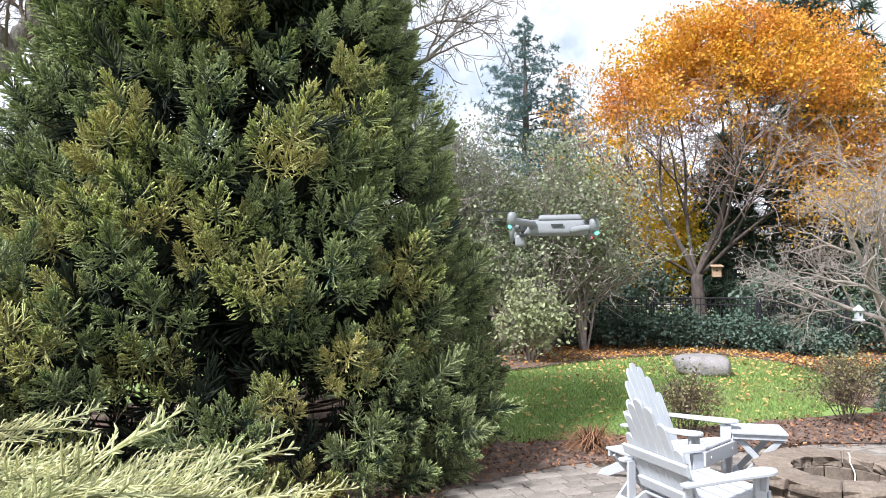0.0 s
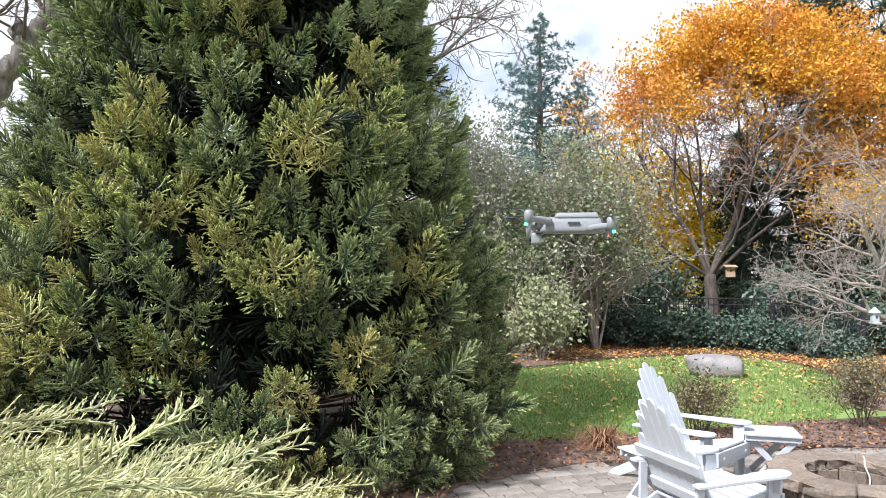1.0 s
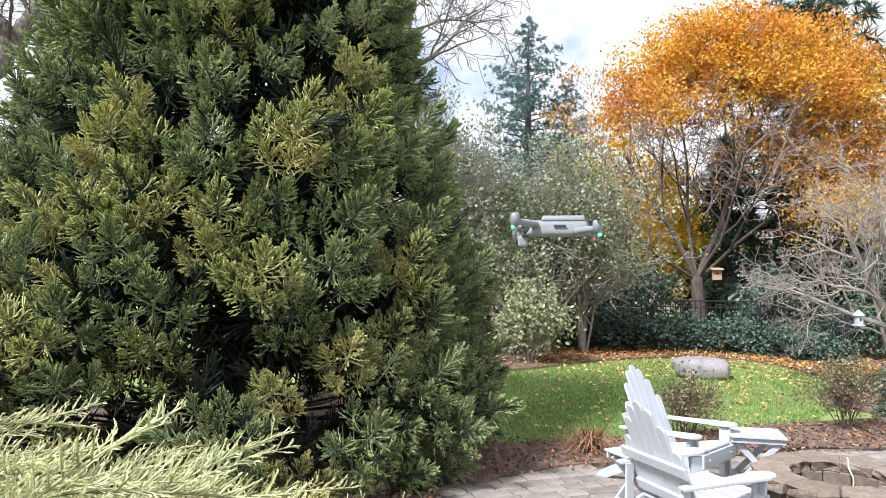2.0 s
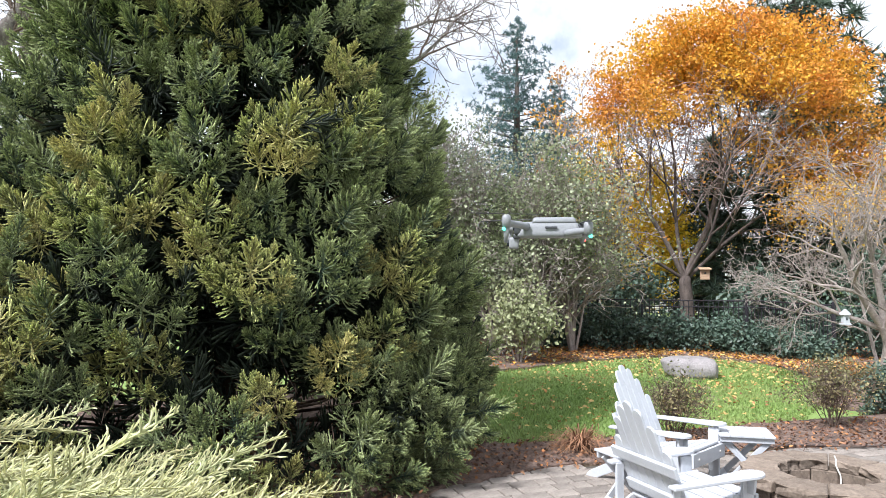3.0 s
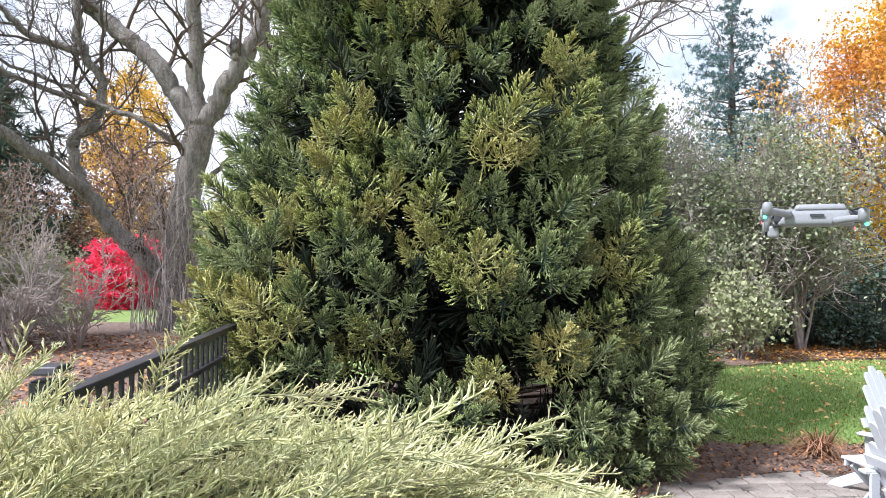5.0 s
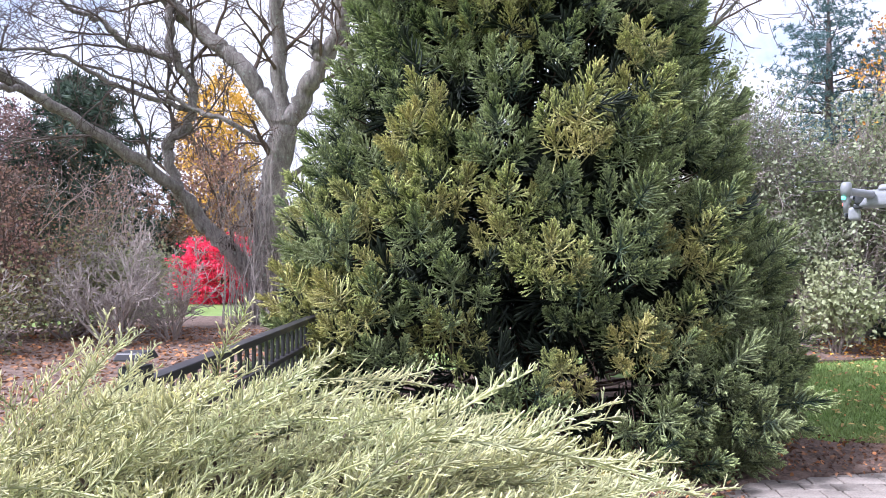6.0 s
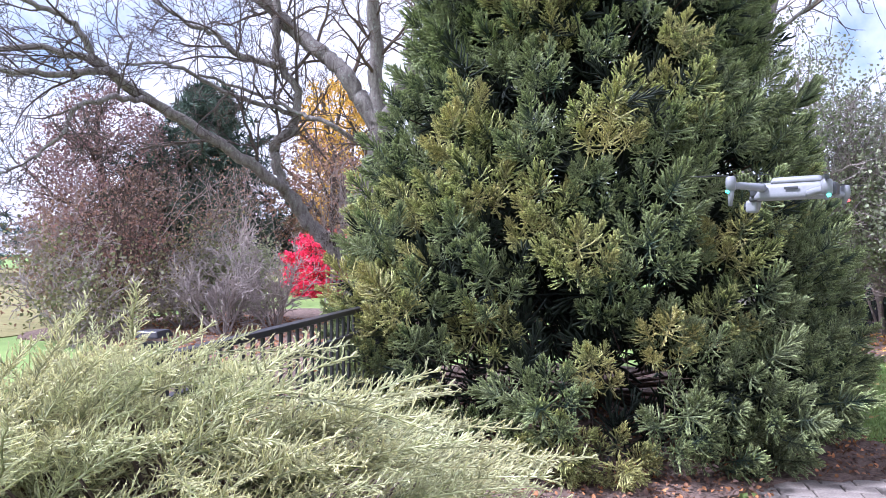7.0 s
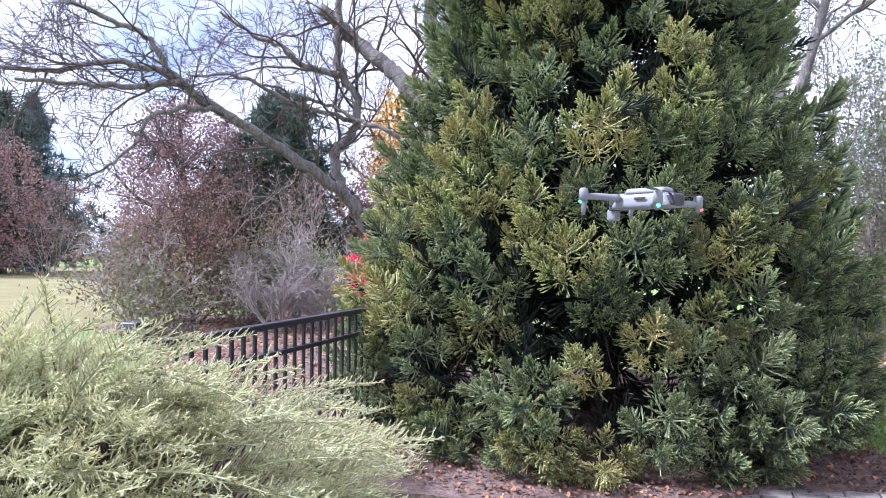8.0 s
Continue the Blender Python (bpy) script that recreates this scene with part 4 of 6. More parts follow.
def bare_big_tree():
    """Old many-stemmed tree beyond the iron fence: limbs part from a crotch above head height."""
    rng = np.random.default_rng(9)
    base = np.array((-11.80, 16.10, 0.0))
    tree = thing("bare_tree", base, 0, "large bare grey-barked tree with several thick limbs", "tree")
    spec = [(8, 0.09, 0.02, 9, 30, 70, 0.42, 0.2), (7, 0.16, 0.03, 5, 25, 60, 0.6, 0.2), (6, 0.2, 0.02, 4, 25, 60, 0.6, 0.2), (4, 0.22, 0.0, 3, 25, 60, 0.6, 0.2), (3, 0.22, 0, 0, 0, 0, 0, 0)]

    def main(pts, r0, r1, kids, name, ratio=0.42):
        line = spline(np.array(pts) - base, 5)
        line[1:-1] += rng.normal(0, 0.025, line[1:-1].shape)
        g = Geo()
        tube(g, line, np.linspace(r0, r1, len(line)) * (1 + 0.06 * rng.normal(size=len(line))), 12)
        limb = geo_part(name, g, M_BARK, tree)
        if kids:
            limbs, tips = [], []
            span = float(np.linalg.norm(line[-1] - line[0]))
            bear(rng, line, np.linspace(r0, r1, len(line)) * 0.40, span, 1, spec, limbs, tips, kids, 35, 75, ratio, 0.25)
            _, thin = limb_geos(limbs, 0.005, 0)
            geo_part("twigwork", thin, M_TWIG, limb, kind="stuff")

    main([(-11.80, 16.10, -0.05), (-11.76, 16.2, 0.9), (-11.69, 16.27, 1.98), (-11.46, 16.32, 3.76), (-11.21, 16.31, 4.94), (-11.14, 16.25, 5.49)], 0.42, 0.33, 3, "trunk", 0.3)
    main([(-11.16, 16.27, 5.20), (-11.72, 16.05, 6.17), (-12.10, 15.98, 6.77), (-12.65, 15.90, 7.33), (-13.15, 15.75, 7.74), (-13.63, 15.59, 8.17), (-13.99, 15.39, 8.58), (-14.52, 14.91, 9.18)], 0.26, 0.18, 7, "limb")
    main([(-11.18, 16.26, 5.20), (-11.28, 16.29, 6.42), (-11.27, 16.23, 7.45), (-11.23, 16.08, 8.58), (-11.01, 15.66, 10.57)], 0.22, 0.17, 6, "limb")
    main([(-11.10, 16.30, 5.30), (-10.70, 16.41, 5.98), (-10.41, 16.46, 6.49), (-10.01, 16.53, 7.10), (-9.63, 16.54, 7.71), (-9.37, 16.48, 8.26), (-9.08, 16.21, 9.30)], 0.27, 0.16, 6, "limb")
    main([(-10.00, 16.57, 6.98), (-10.14, 16.42, 7.20), (-10.15, 16.24, 7.36)], 0.21, 0.20, 0, "cut_stub")
    main([(-10.78, 20.25, -0.05), (-10.86, 19.85, 6.03), (-10.90, 19.55, 7.18), (-10.93, 19.25, 8.14), (-10.87, 18.91, 9.21), (-10.78, 18.33, 10.65)], 0.26, 0.18, 6, "limb", 0.3)
    main([(-11.41, 16.24, 4.57), (-11.77, 15.91, 4.97), (-12.37, 15.36, 5.45), (-13.17, 15.30, 5.67), (-13.81, 15.04, 6.10), (-14.63, 14.44, 6.46), (-15.39, 13.54, 6.75)], 0.085, 0.04, 9, "limb", 0.35)
    main([(-11.34, 16.40, 3.77), (-10.65, 16.76, 4.39), (-9.86, 16.53, 5.07), (-8.9, 16.4, 6.2)], 0.08, 0.04, 8, "limb")
    # whippy shoots round the foot
    g = Geo()
    for _ in range(130):
        a, r = rng.uniform(0, 6.28), rng.uniform(0.25, 1.0)
        p = np.array((r * math.cos(a), r * math.sin(a), 0))
        h = rng.uniform(1.8, 5.0)
        line = spline([p, p * 0.9 + rng.normal(0, 0.16, 3) * (1, 1, 0) + (0, 0, h * 0.35), p + rng.normal(0, 0.22, 3) * (1, 1, 0) + (0, 0, h * 0.7), p * 1.05 + rng.normal(0, 0.35, 3) + (0, 0, h)], 4)
        tube(g, line, np.linspace(0.013, 0.005, len(line)), 3, cap=False)
        for q in rng.integers(3, len(line) - 1, 4):
            d = rng.normal(0, 0.30, 3) + np.array((0, 0, 0.45))
            tube(g, [line[q], line[q] + d * 0.6, line[q] + d * 1.1 + rng.normal(0, 0.1, 3)], [0.007, 0.006, 0.004], 3, cap=False)
    geo_part("undergrowth", g, M_PALE_TWIG, tree, "thin pale upright shoots round the trunk", kind="stuff")


def leaning_tree():
    """Bare tree farther off, its trunk leaning out over the field."""
    rng = np.random.default_rng(19)
    base = np.array((-11.95, 16.2, 0.0))
    tree = thing("bare_tree", base, 0, "bare leaning tree with long crooked limbs over the field", "tree")
    spec = [(8, 0.09, 0.02, 9, 30, 70, 0.42, 0.2), (8, 0.17, 0.015, 5, 25, 60, 0.62, 0.15), (7, 0.20, 0.0, 4, 25, 60, 0.70, 0.15), (5, 0.22, -0.01, 2, 25, 60, 0.6, 0.15), (3, 0.22, 0, 0, 0, 0, 0, 0)]

    def main(pts, r0, r1, kids, ratio, name="limb", mat=M_BARK):
        line = spline(np.array(pts) - base, 6)
        line[1:-1] += rng.normal(0, 0.03, line[1:-1].shape)
        g = Geo()
        tube(g, line, np.linspace(r0, r1, len(line)) * (1 + 0.05 * rng.normal(size=len(line))), 10)
        limb = geo_part(name, g, mat, tree)
        limbs, tips = [], []
        span = float(np.linalg.norm(line[-1] - line[0]))
        bear(rng, line, np.linspace(r0, r1, len(line)) * 0.6, span, 1, spec, limbs, tips, kids, 30, 75, ratio, 0.12)
        _, thin = limb_geos(limbs, 0.008, 0)
        geo_part("twigwork", thin, M_BARK_DARK, limb, kind="stuff")

    main([(-11.95, 16.20, -0.05), (-11.93, 16.21, 1.17), (-12.45, 16.08, 1.76), (-13.07, 15.98, 2.30), (-13.58, 15.79, 2.86), (-13.83, 15.2, 3.79)], 0.27, 0.19, 2, 0.3, "trunk")
    main([(-13.7, 15.2, 3.6), (-14.4, 13.8, 4.62), (-15.3, 12.6, 5.5), (-15.9, 11.7, 6.15), (-16.1, 10.95, 6.66)], 0.165, 0.115, 5, 0.5)
    main([(-16.05, 11.0, 6.6), (-16.8, 9.79, 6.85), (-17.5, 8.4, 6.4), (-18.2, 6.8, 6.3)], 0.10, 0.04, 9, 0.6)
    main([(-16.05, 11.0, 6.6), (-16.36, 10.53, 7.5), (-16.8, 9.79, 7.9), (-17.33, 8.77, 8.3), (-18.0, 7.5, 9.3)], 0.095, 0.035, 9, 0.6)
    main([(-15.9, 11.2, 6.45), (-15.9, 10.0, 6.1), (-16.3, 8.71, 5.95), (-16.8, 7.4, 5.9)], 0.10, 0.04, 9, 0.6)
    main([(-13.8, 15.2, 3.7), (-14.0, 15.1, 4.6), (-13.94, 15.1, 4.96), (-13.59, 15.42, 5.5), (-13.53, 15.48, 6.47), (-13.82, 15.21, 7.11), (-13.95, 15.1, 8.1), (-13.9, 15.1, 10.2)], 0.155, 0.10, 6, 0.5)
    main([(-13.82, 15.21, 7.11), (-14.59, 14.44, 7.36), (-15.11, 13.88, 7.94), (-15.6, 13.3, 8.2), (-16.2, 12.6, 8.8)], 0.11, 0.04, 9, 0.6)
    main([(-15.5, 12.0, 5.75), (-15.0, 10.6, 5.55), (-15.3, 9.9, 5.15), (-15.4, 9.6, 4.5), (-15.8, 9.0, 3.85), (-16.2, 8.3, 3.5)], 0.08, 0.025, 10, 0.35)
    main([(-13.6, 15.4, 5.8), (-14.4, 13.9, 6.1), (-15.0, 12.4, 6.7), (-15.3, 11.0, 6.5)], 0.08, 0.03, 8, 0.5)


def bare_tree_behind():
    """Pale bare tree behind the cedar, whose twigs reach out past it."""
    rng = np.random.default_rng(27)
    tree = thing("bare_tree", (-1.35, 13.6, 0), 0, "pale bare tree behind the cedar, with drooping twigs", "tree")
    spec = [(8, 0.10, 0.03, 7, 30, 65, 0.55, 0.25), (8, 0.15, -0.02, 6, 25, 60, 0.6, 0.15), (7, 0.18, -0.04, 5, 25, 60, 0.6, 0.15), (5, 0.2, -0.03, 3, 25, 60, 0.6, 0.15), (3, 0.2, 0, 0, 0, 0, 0, 0)]
    g = Geo()
    line = spline([(0, 0, -0.05), (0.05, 0, 2.0), (0.0, 0, 4.3)], 5)
    tube(g, line, np.linspace(0.20, 0.15, len(line)), 10)
    geo_part("trunk", g, M_BARK, tree)
    limbs, tips = [], []
    for d, ln, r in (((0.30, -0.1, 1), 5.2, 0.10), ((-0.15, 0.1, 1), 5.0, 0.11), ((0.35, 0.2, 1.0), 5.2, 0.075), ((-0.7, -0.2, 0.8), 4.0, 0.07)):
        grow(rng, (0, 0, 4.2), d, ln, r, 0, spec, limbs, tips)
    thick, thin = limb_geos(limbs, 0.006)
    geo_part("branchwork", thick, M_BARK, tree)
    geo_part("twigwork", thin, M_TWIG, tree, kind="stuff")


def red_maple():
    rng = np.random.default_rng(6)
    tree = thing("japanese_maple", (-18.9, 23.1, 0), 0, "small Japanese maple in vivid scarlet leaf", "tree")
    limbs, tips = [], []
    spec = [(5, 0.15, 0.05, 6, 25, 60, 0.6, 0.2), (5, 0.18, 0.0, 5, 25, 60, 0.6, 0.2), (4, 0.2, -0.03, 0, 0, 0, 0, 0)]
    for d in ((0.3, 0, 1), (-0.4, 0.2, 1), (0, -0.4, 0.9), (0.1, 0.5, 1)):
        grow(rng, (0, 0, -0.03), d, 2.3, 0.06, 0, spec, limbs, tips)
    thick, thin = limb_geos(limbs, 0.005, 3)
    geo_part("branchwork", thick, M_BARK_DARK, tree)
    c = []
    while len(c) < 430:
        u = rng.uniform(-1, 1, 3)
        r = np.linalg.norm(u)
        k = noise.noise(Vector(u * 2.6))
        if r > 1 or r < 0.30 or noise.noise(Vector(u * np.array((2.2, 2.2, 4.5))) + Vector((4, 1, 7))) < -0.10:
            continue
        c.append(u * np.array((1.85, 1.70, 1.60)) * (1 + 0.50 * k) + np.array((0, 0, 1.05)))
        c[-1][2] = max(c[-1][2], 0.08)
    g = Geo()
    leaves(g, rng, c, 30, (0.18, 0.18, 0.06), 0.12, flat=0.5)
    geo_part("crown", g, M_RED, tree, kind="stuff")


def needle_clump(rng, k=24, length=1.0, width=0.10):
    v, f, a = [], [], []
    for i in range(k):
        d = rng.normal(size=3) * np.array((1, 1, 0.6)) + np.array((0, 0, 0.25))
        d /= np.linalg.norm(d)
        s = np.cross(d, rng.normal(size=3))
        s /= np.linalg.norm(s)
        n = len(v)
        ln = length * rng.uniform(0.6, 1.1)
        v += [d * 0.05 - s * width * 0.5, d * 0.05 + s * width * 0.5, d * ln]
        f.append((n, n + 1, n + 2))
        a += [0, 0, 1]
    return np.array(v), np.array(f), np.zeros((0, 4), int), np.array(a, float)


CLUMPS = [needle_clump(np.random.default_rng(70 + i)) for i in range(3)]


def conifer(at, height, radius, mat, label, seed, boughs=130, clump=0.32, first=0.06, slope=-0.15, shape=0.9, per=8, ragged=0.25):
    rng = np.random.default_rng(seed)
    tree = thing("conifer_tree", at, 0, label, "tree")
    g, limbs = Geo(), Geo()
    tube(limbs, [(0, 0, -0.05), (0, 0, height * 0.5), (0, 0, height * 0.97)], [0.025 * height, 0.015 * height, 0.01], 8)
    for i in range(boughs):
        f = first + (1 - first) * (i + rng.random()) / boughs
        f = 1 - (1 - f) ** 1.05
        r = radius * (1 - f) ** shape * (1 + rng.normal(0, ragged)) + 0.08
        th = 2.4 * i + rng.normal(0, 0.3)
        o = np.array((math.cos(th), math.sin(th), 0))
        root = np.array((0, 0, f * height))
        tip = root + o * r + np.array((0, 0, slope * r + 0.1 * r * f))
        mid = (root + tip) / 2 + np.array((0, 0, -0.05 * r))
        line = spline([root, mid, tip], 3)
        tube(limbs, line, np.linspace(0.012 * height * (1 - f) * 0.5 + 0.01, 0.006, len(line)), 3, cap=False)
        k = max(2, int(per * (r / radius) + 1))
        s = rng.uniform(0.25, 1.0, k)
        p = root + (tip - root) * s[:, None] + rng.normal(0, 0.10 * r + 0.03, (k, 3)) * np.array((1, 1, 0.35))
        d = o * 0.7 + np.array((0, 0, 0.35)) + rng.normal(0, 0.3, (k, 3))
        place(g, CLUMPS[i % 3], frames_to(d, rng, clump * rng.uniform(0.7, 1.3, k)), p)
    geo_part("trunk", limbs, M_BARK_DARK, tree, "dark trunk and boughs")
    geo_part("crown", g, mat, tree, kind="stuff")


def leafy_shrub(name, at, size, label, seed, leaf_mat=None, twig_mat=None, stems=9, clumps=0, each=12, leaf=0.09, twiggy=True, category="shrub", levels=3, radius=0.02, flat=0.25, template=None, shape=None, spread=0.10, floor=0.004, low=0.75, keep=0.75, bare=0.0):
    """A shrub or small tree of many stems; size: half widths and height."""
    rng = np.random.default_rng(seed)
    ob = thing(name, at, 0, label, category)
    spec = [(6, 0.12, 0.04, 6, 20, 55, 0.55, 0.2), (5, 0.18, 0.04, 5, 20, 60, 0.55, 0.2), (4, 0.22, 0.03, 4, 20, 60, 0.55, 0.2), (3, 0.25, 0.02, 0, 0, 0, 0, 0)][:levels] + ([(3, 0.25, 0.02, 0, 0, 0, 0, 0)] if levels < 4 else [])
    limbs, tips = [], []
    for i in range(stems):
        a = 2.4 * i + rng.normal(0, 0.3)
        o = np.array((math.cos(a) * size[0], math.sin(a) * size[1], 0)) * rng.uniform(0.2, 0.9)
        d = o + np.array((0, 0, size[2] * rng.uniform(low, 1.0)))
        grow(rng, o * 0.12 - np.array((0, 0, 0.03)), d, np.linalg.norm(d) * 0.85, radius * rng.uniform(0.7, 1.2), 0, spec, limbs, tips)
    thick, thin = limb_geos(limbs, floor, 1)
    geo_part("stem", thick, twig_mat or M_TWIG, ob, kind="stuff")
    geo_part("twigwork", thin, twig_mat or M_TWIG, ob, kind="stuff")
    if leaf_mat:
        c = [p for lv, p, d in tips if lv >= 1 and rng.random() < keep * min(1, max(0.25, 1 + 1.6 * noise.noise(Vector(p) * 1.3 + Vector((seed, 3, 1))))) * (1 if p[2] > bare * size[2] else 0.2)]
        for _ in range(clumps):
            while True:
                u = rng.uniform(-1, 1, 3)
                r = np.linalg.norm(u)
                if r < 1 and r > 0.45 and u[2] > max(-0.95, 2 * bare - 1.1) and noise.noise(Vector(u * 2.7) + Vector((seed, 1, 2))) > -0.22:
                    break
            c.append(u * np.array((size[0], size[1], size[2] * 0.5)) * (1 + 0.2 * noise.noise(Vector(u * 2.0) + Vector((seed, 5, 2)))) + np.array((0, 0, size[2] * 0.52)))
        c = np.array(c)
        c[:, 2] = np.maximum(c[:, 2], 0.04)
        lg = Geo()
        leaves(lg, rng, c, each, spread, leaf, flat=flat, template=template)
        geo_part("foliage", lg, leaf_mat, ob, kind="stuff")
    return ob


# ---- planting, place by place ----
maple_tree()
yellow_tree((6.3, 24.6, 0), (2.7, 1.4, 5.9), M_YELLOW, "small tree in bright yellow leaf behind the maple", 31, 900, 0.12, 1.0)
bare_big_tree()
leaning_tree()
bare_tree_behind()
red_maple()
yellow_tree((-44.5, 55.0, 0), (4.0, 4.0, 19.5), M_OCHRE, "slender tree with ochre yellow leaves", 32, 520, 0.30, 1.1)
conifer((3.55, 30.0, 0), 12.6, 4.2, M_SPRUCE, "tall blue-green spruce behind the shrubs", 41, 130, 0.20, 0.15, 0.18, 0.85, 52, 0.4)
conifer((5.3, 30.8, 0), 10.2, 3.1, M_SPRUCE, "blue-green spruce beside a taller one", 42, 100, 0.19, 0.15, 0.18, 0.85, 46, 0.4)
conifer((13.4, 26.0, 0), 15.5, 4.6, M_DARKCON, "broad dark green conifer behind the maple", 43, 190, 0.55, 0.03, -0.1, 0.7, 12)
conifer((9.9, 25.2, 0), 6.6, 2.6, M_DARKCON, "dark conifer with low drooping boughs", 44, 110, 0.45, 0.03, -0.2, 0.8, 9)
conifer((15.6, 21.0, 0), 12.0, 3.4, M_DARKCON, "dark green conifer at the edge of the garden", 45, 140, 0.5, 0.03, -0.1, 0.7, 10)
conifer((-29.5, 26.0, 0), 10.6, 5.0, M_DARKCON, "wide dark pine beyond the field edge", 46, 170, 0.75, 0.1, 0.05, 0.55, 12)
conifer((-71.9, 31.1, 0), 17.0, 6.2, M_SPRUCE, "blue-grey spruce at the field edge", 47, 120, 1.2, 0.05, 0.0, 0.8, 9)
conifer((-65.8, 26.2, 0), 15.5, 5.2, M_DARKCON, "dark spruce at the field edge", 48, 100, 1.2, 0.05, 0.0, 0.8, 9)
yellow_tree((-31.0, 21.3, 0), (3.4, 3.4, 10.0), M_MAROON, "bare-topped tree with dull maroon leaves", 35, 1000, 0.14, 1.0)
yellow_tree((-24.0, 29.0, 0), (3.6, 3.0, 8.0), M_RUSSET, "thin-leaved russet tree beyond the field", 36, 360, 0.16, 1.0)
yellow_tree((-59.7, 22.7, 0), (6.4, 5.6, 11.5), M_MAROON, "dull maroon tree at the field edge", 37, 520, 0.20, 1.0)

conifer((2.3, 21.2, 0), 4.4, 1.7, M_DARKCON, "dark evergreen behind the fence", 49, 90, 0.35, 0.02, -0.1, 0.6, 12)
conifer((0.3, 21.6, 0), 4.0, 1.6, M_DARKCON, "dark evergreen behind the fence", 50, 90, 0.35, 0.02, -0.1, 0.6, 12)

# half-bare grey-green tall shrubs near the back fence
for x, y, w, h, n, s in ((-0.2, 16.8, 0.85, 6.1, 85, 51), (0.85, 17.4, 0.75, 4.6, 60, 52), (2.2, 15.9, 0.85, 5.1, 75, 53), (3.2, 16.4, 0.85, 4.5, 70, 56), (1.35, 15.6, 0.75, 3.1, 22, 57), (2.6, 17.4, 0.7, 3.4, 40, 58)):
    leafy_shrub("tall_shrub", (x, y, 0), (w, 0.7, h), "tall half-bare shrub with small grey-green leaves and pale stems", s, M_GREYGREEN, M_PALE_TWIG, 8, int(n * 1.2), 11, 0.072, levels=3, radius=0.04, spread=0.15, floor=0.007, keep=0.72, bare=0.42)
leafy_shrub("hydrangea_shrub", (1.75, 14.5, 0), (0.50, 0.42, 1.50), "shrub with large pale yellow-green leaves", 54, M_PALELEAF, M_PALE_TWIG, 8, 28, 6, 0.085, template=LEAF, radius=0.018, spread=0.13, flat=0.1, keep=0.5)
for x, y, w, h, s in ((4.15, 17.0, 0.70, 1.00, 61), (5.35, 16.9, 0.80, 0.92, 62), (6.4, 16.6, 0.80, 0.82, 63), (7.2, 16.0, 0.7, 0.62, 64), (7.8, 15.0, 0.6, 0.5, 65), (3.2, 17.6, 0.5, 0.4, 66), (8.75, 15.9, 0.8, 1.15, 59), (9.6, 15.2, 0.8, 1.3, 60)):
    leafy_shrub("rhododendron_shrub", (x, y, 0), (w, 0.65, h * 0.86), "rounded dark evergreen shrub with glossy leaves before the fence", s, M_RHODO, M_TWIG, 6, 170, 12, 0.080, radius=0.016, spread=0.10, template=LEAF, flat=0.35, levels=2)
for x, y, w, h, s in ((4.6, 21.0, 1.2, 2.3, 67), (6.2, 22.8, 1.0, 2.1, 68), (9.5, 20.5, 1.2, 1.7, 69), (11.6, 18.6, 1.4, 2.6, 70)):
    leafy_shrub("evergreen_shrub", (x, y, 0), (w, 0.9, h), "dark evergreen shrub beyond the fence", s, M_RHODO, M_TWIG, 6, 150, 9, 0.14, radius=0.02, spread=0.16, levels=2)
leafy_shrub("barberry_shrub", (2.68, 7.95, 0), (0.42, 0.36, 0.72), "thin twiggy shrub with sparse olive and pink leaves", 71, M_OLIVE, M_TWIG, 16, 10, 3, 0.035, levels=2, radius=0.006, spread=0.05, floor=0.0022)
leafy_shrub("barberry_shrub", (4.75, 8.5, 0), (0.50, 0.42, 0.85), "loose shrub with small grey-green leaves", 72, M_OLIVE, M_TWIG, 16, 30, 5, 0.035, levels=2, radius=0.006, spread=0.06, floor=0.0022)
leafy_shrub("boxwood_shrub", (6.05, 9.3, 0), (0.45, 0.42, 0.62), "low clipped dark green shrub", 73, M_RHODO, M_TWIG, 5, 110, 12, 0.045, radius=0.008, spread=0.05)
crab = leafy_shrub("crabapple_tree", (7.1, 11.1, 0), (1.7, 1.5, 3.9), "bare pinkish grey crabapple with a mesh of fine twigs", 74, None, M_PALE_TWIG, 2, 0, category="tree", levels=4, radius=0.03, floor=0.004)


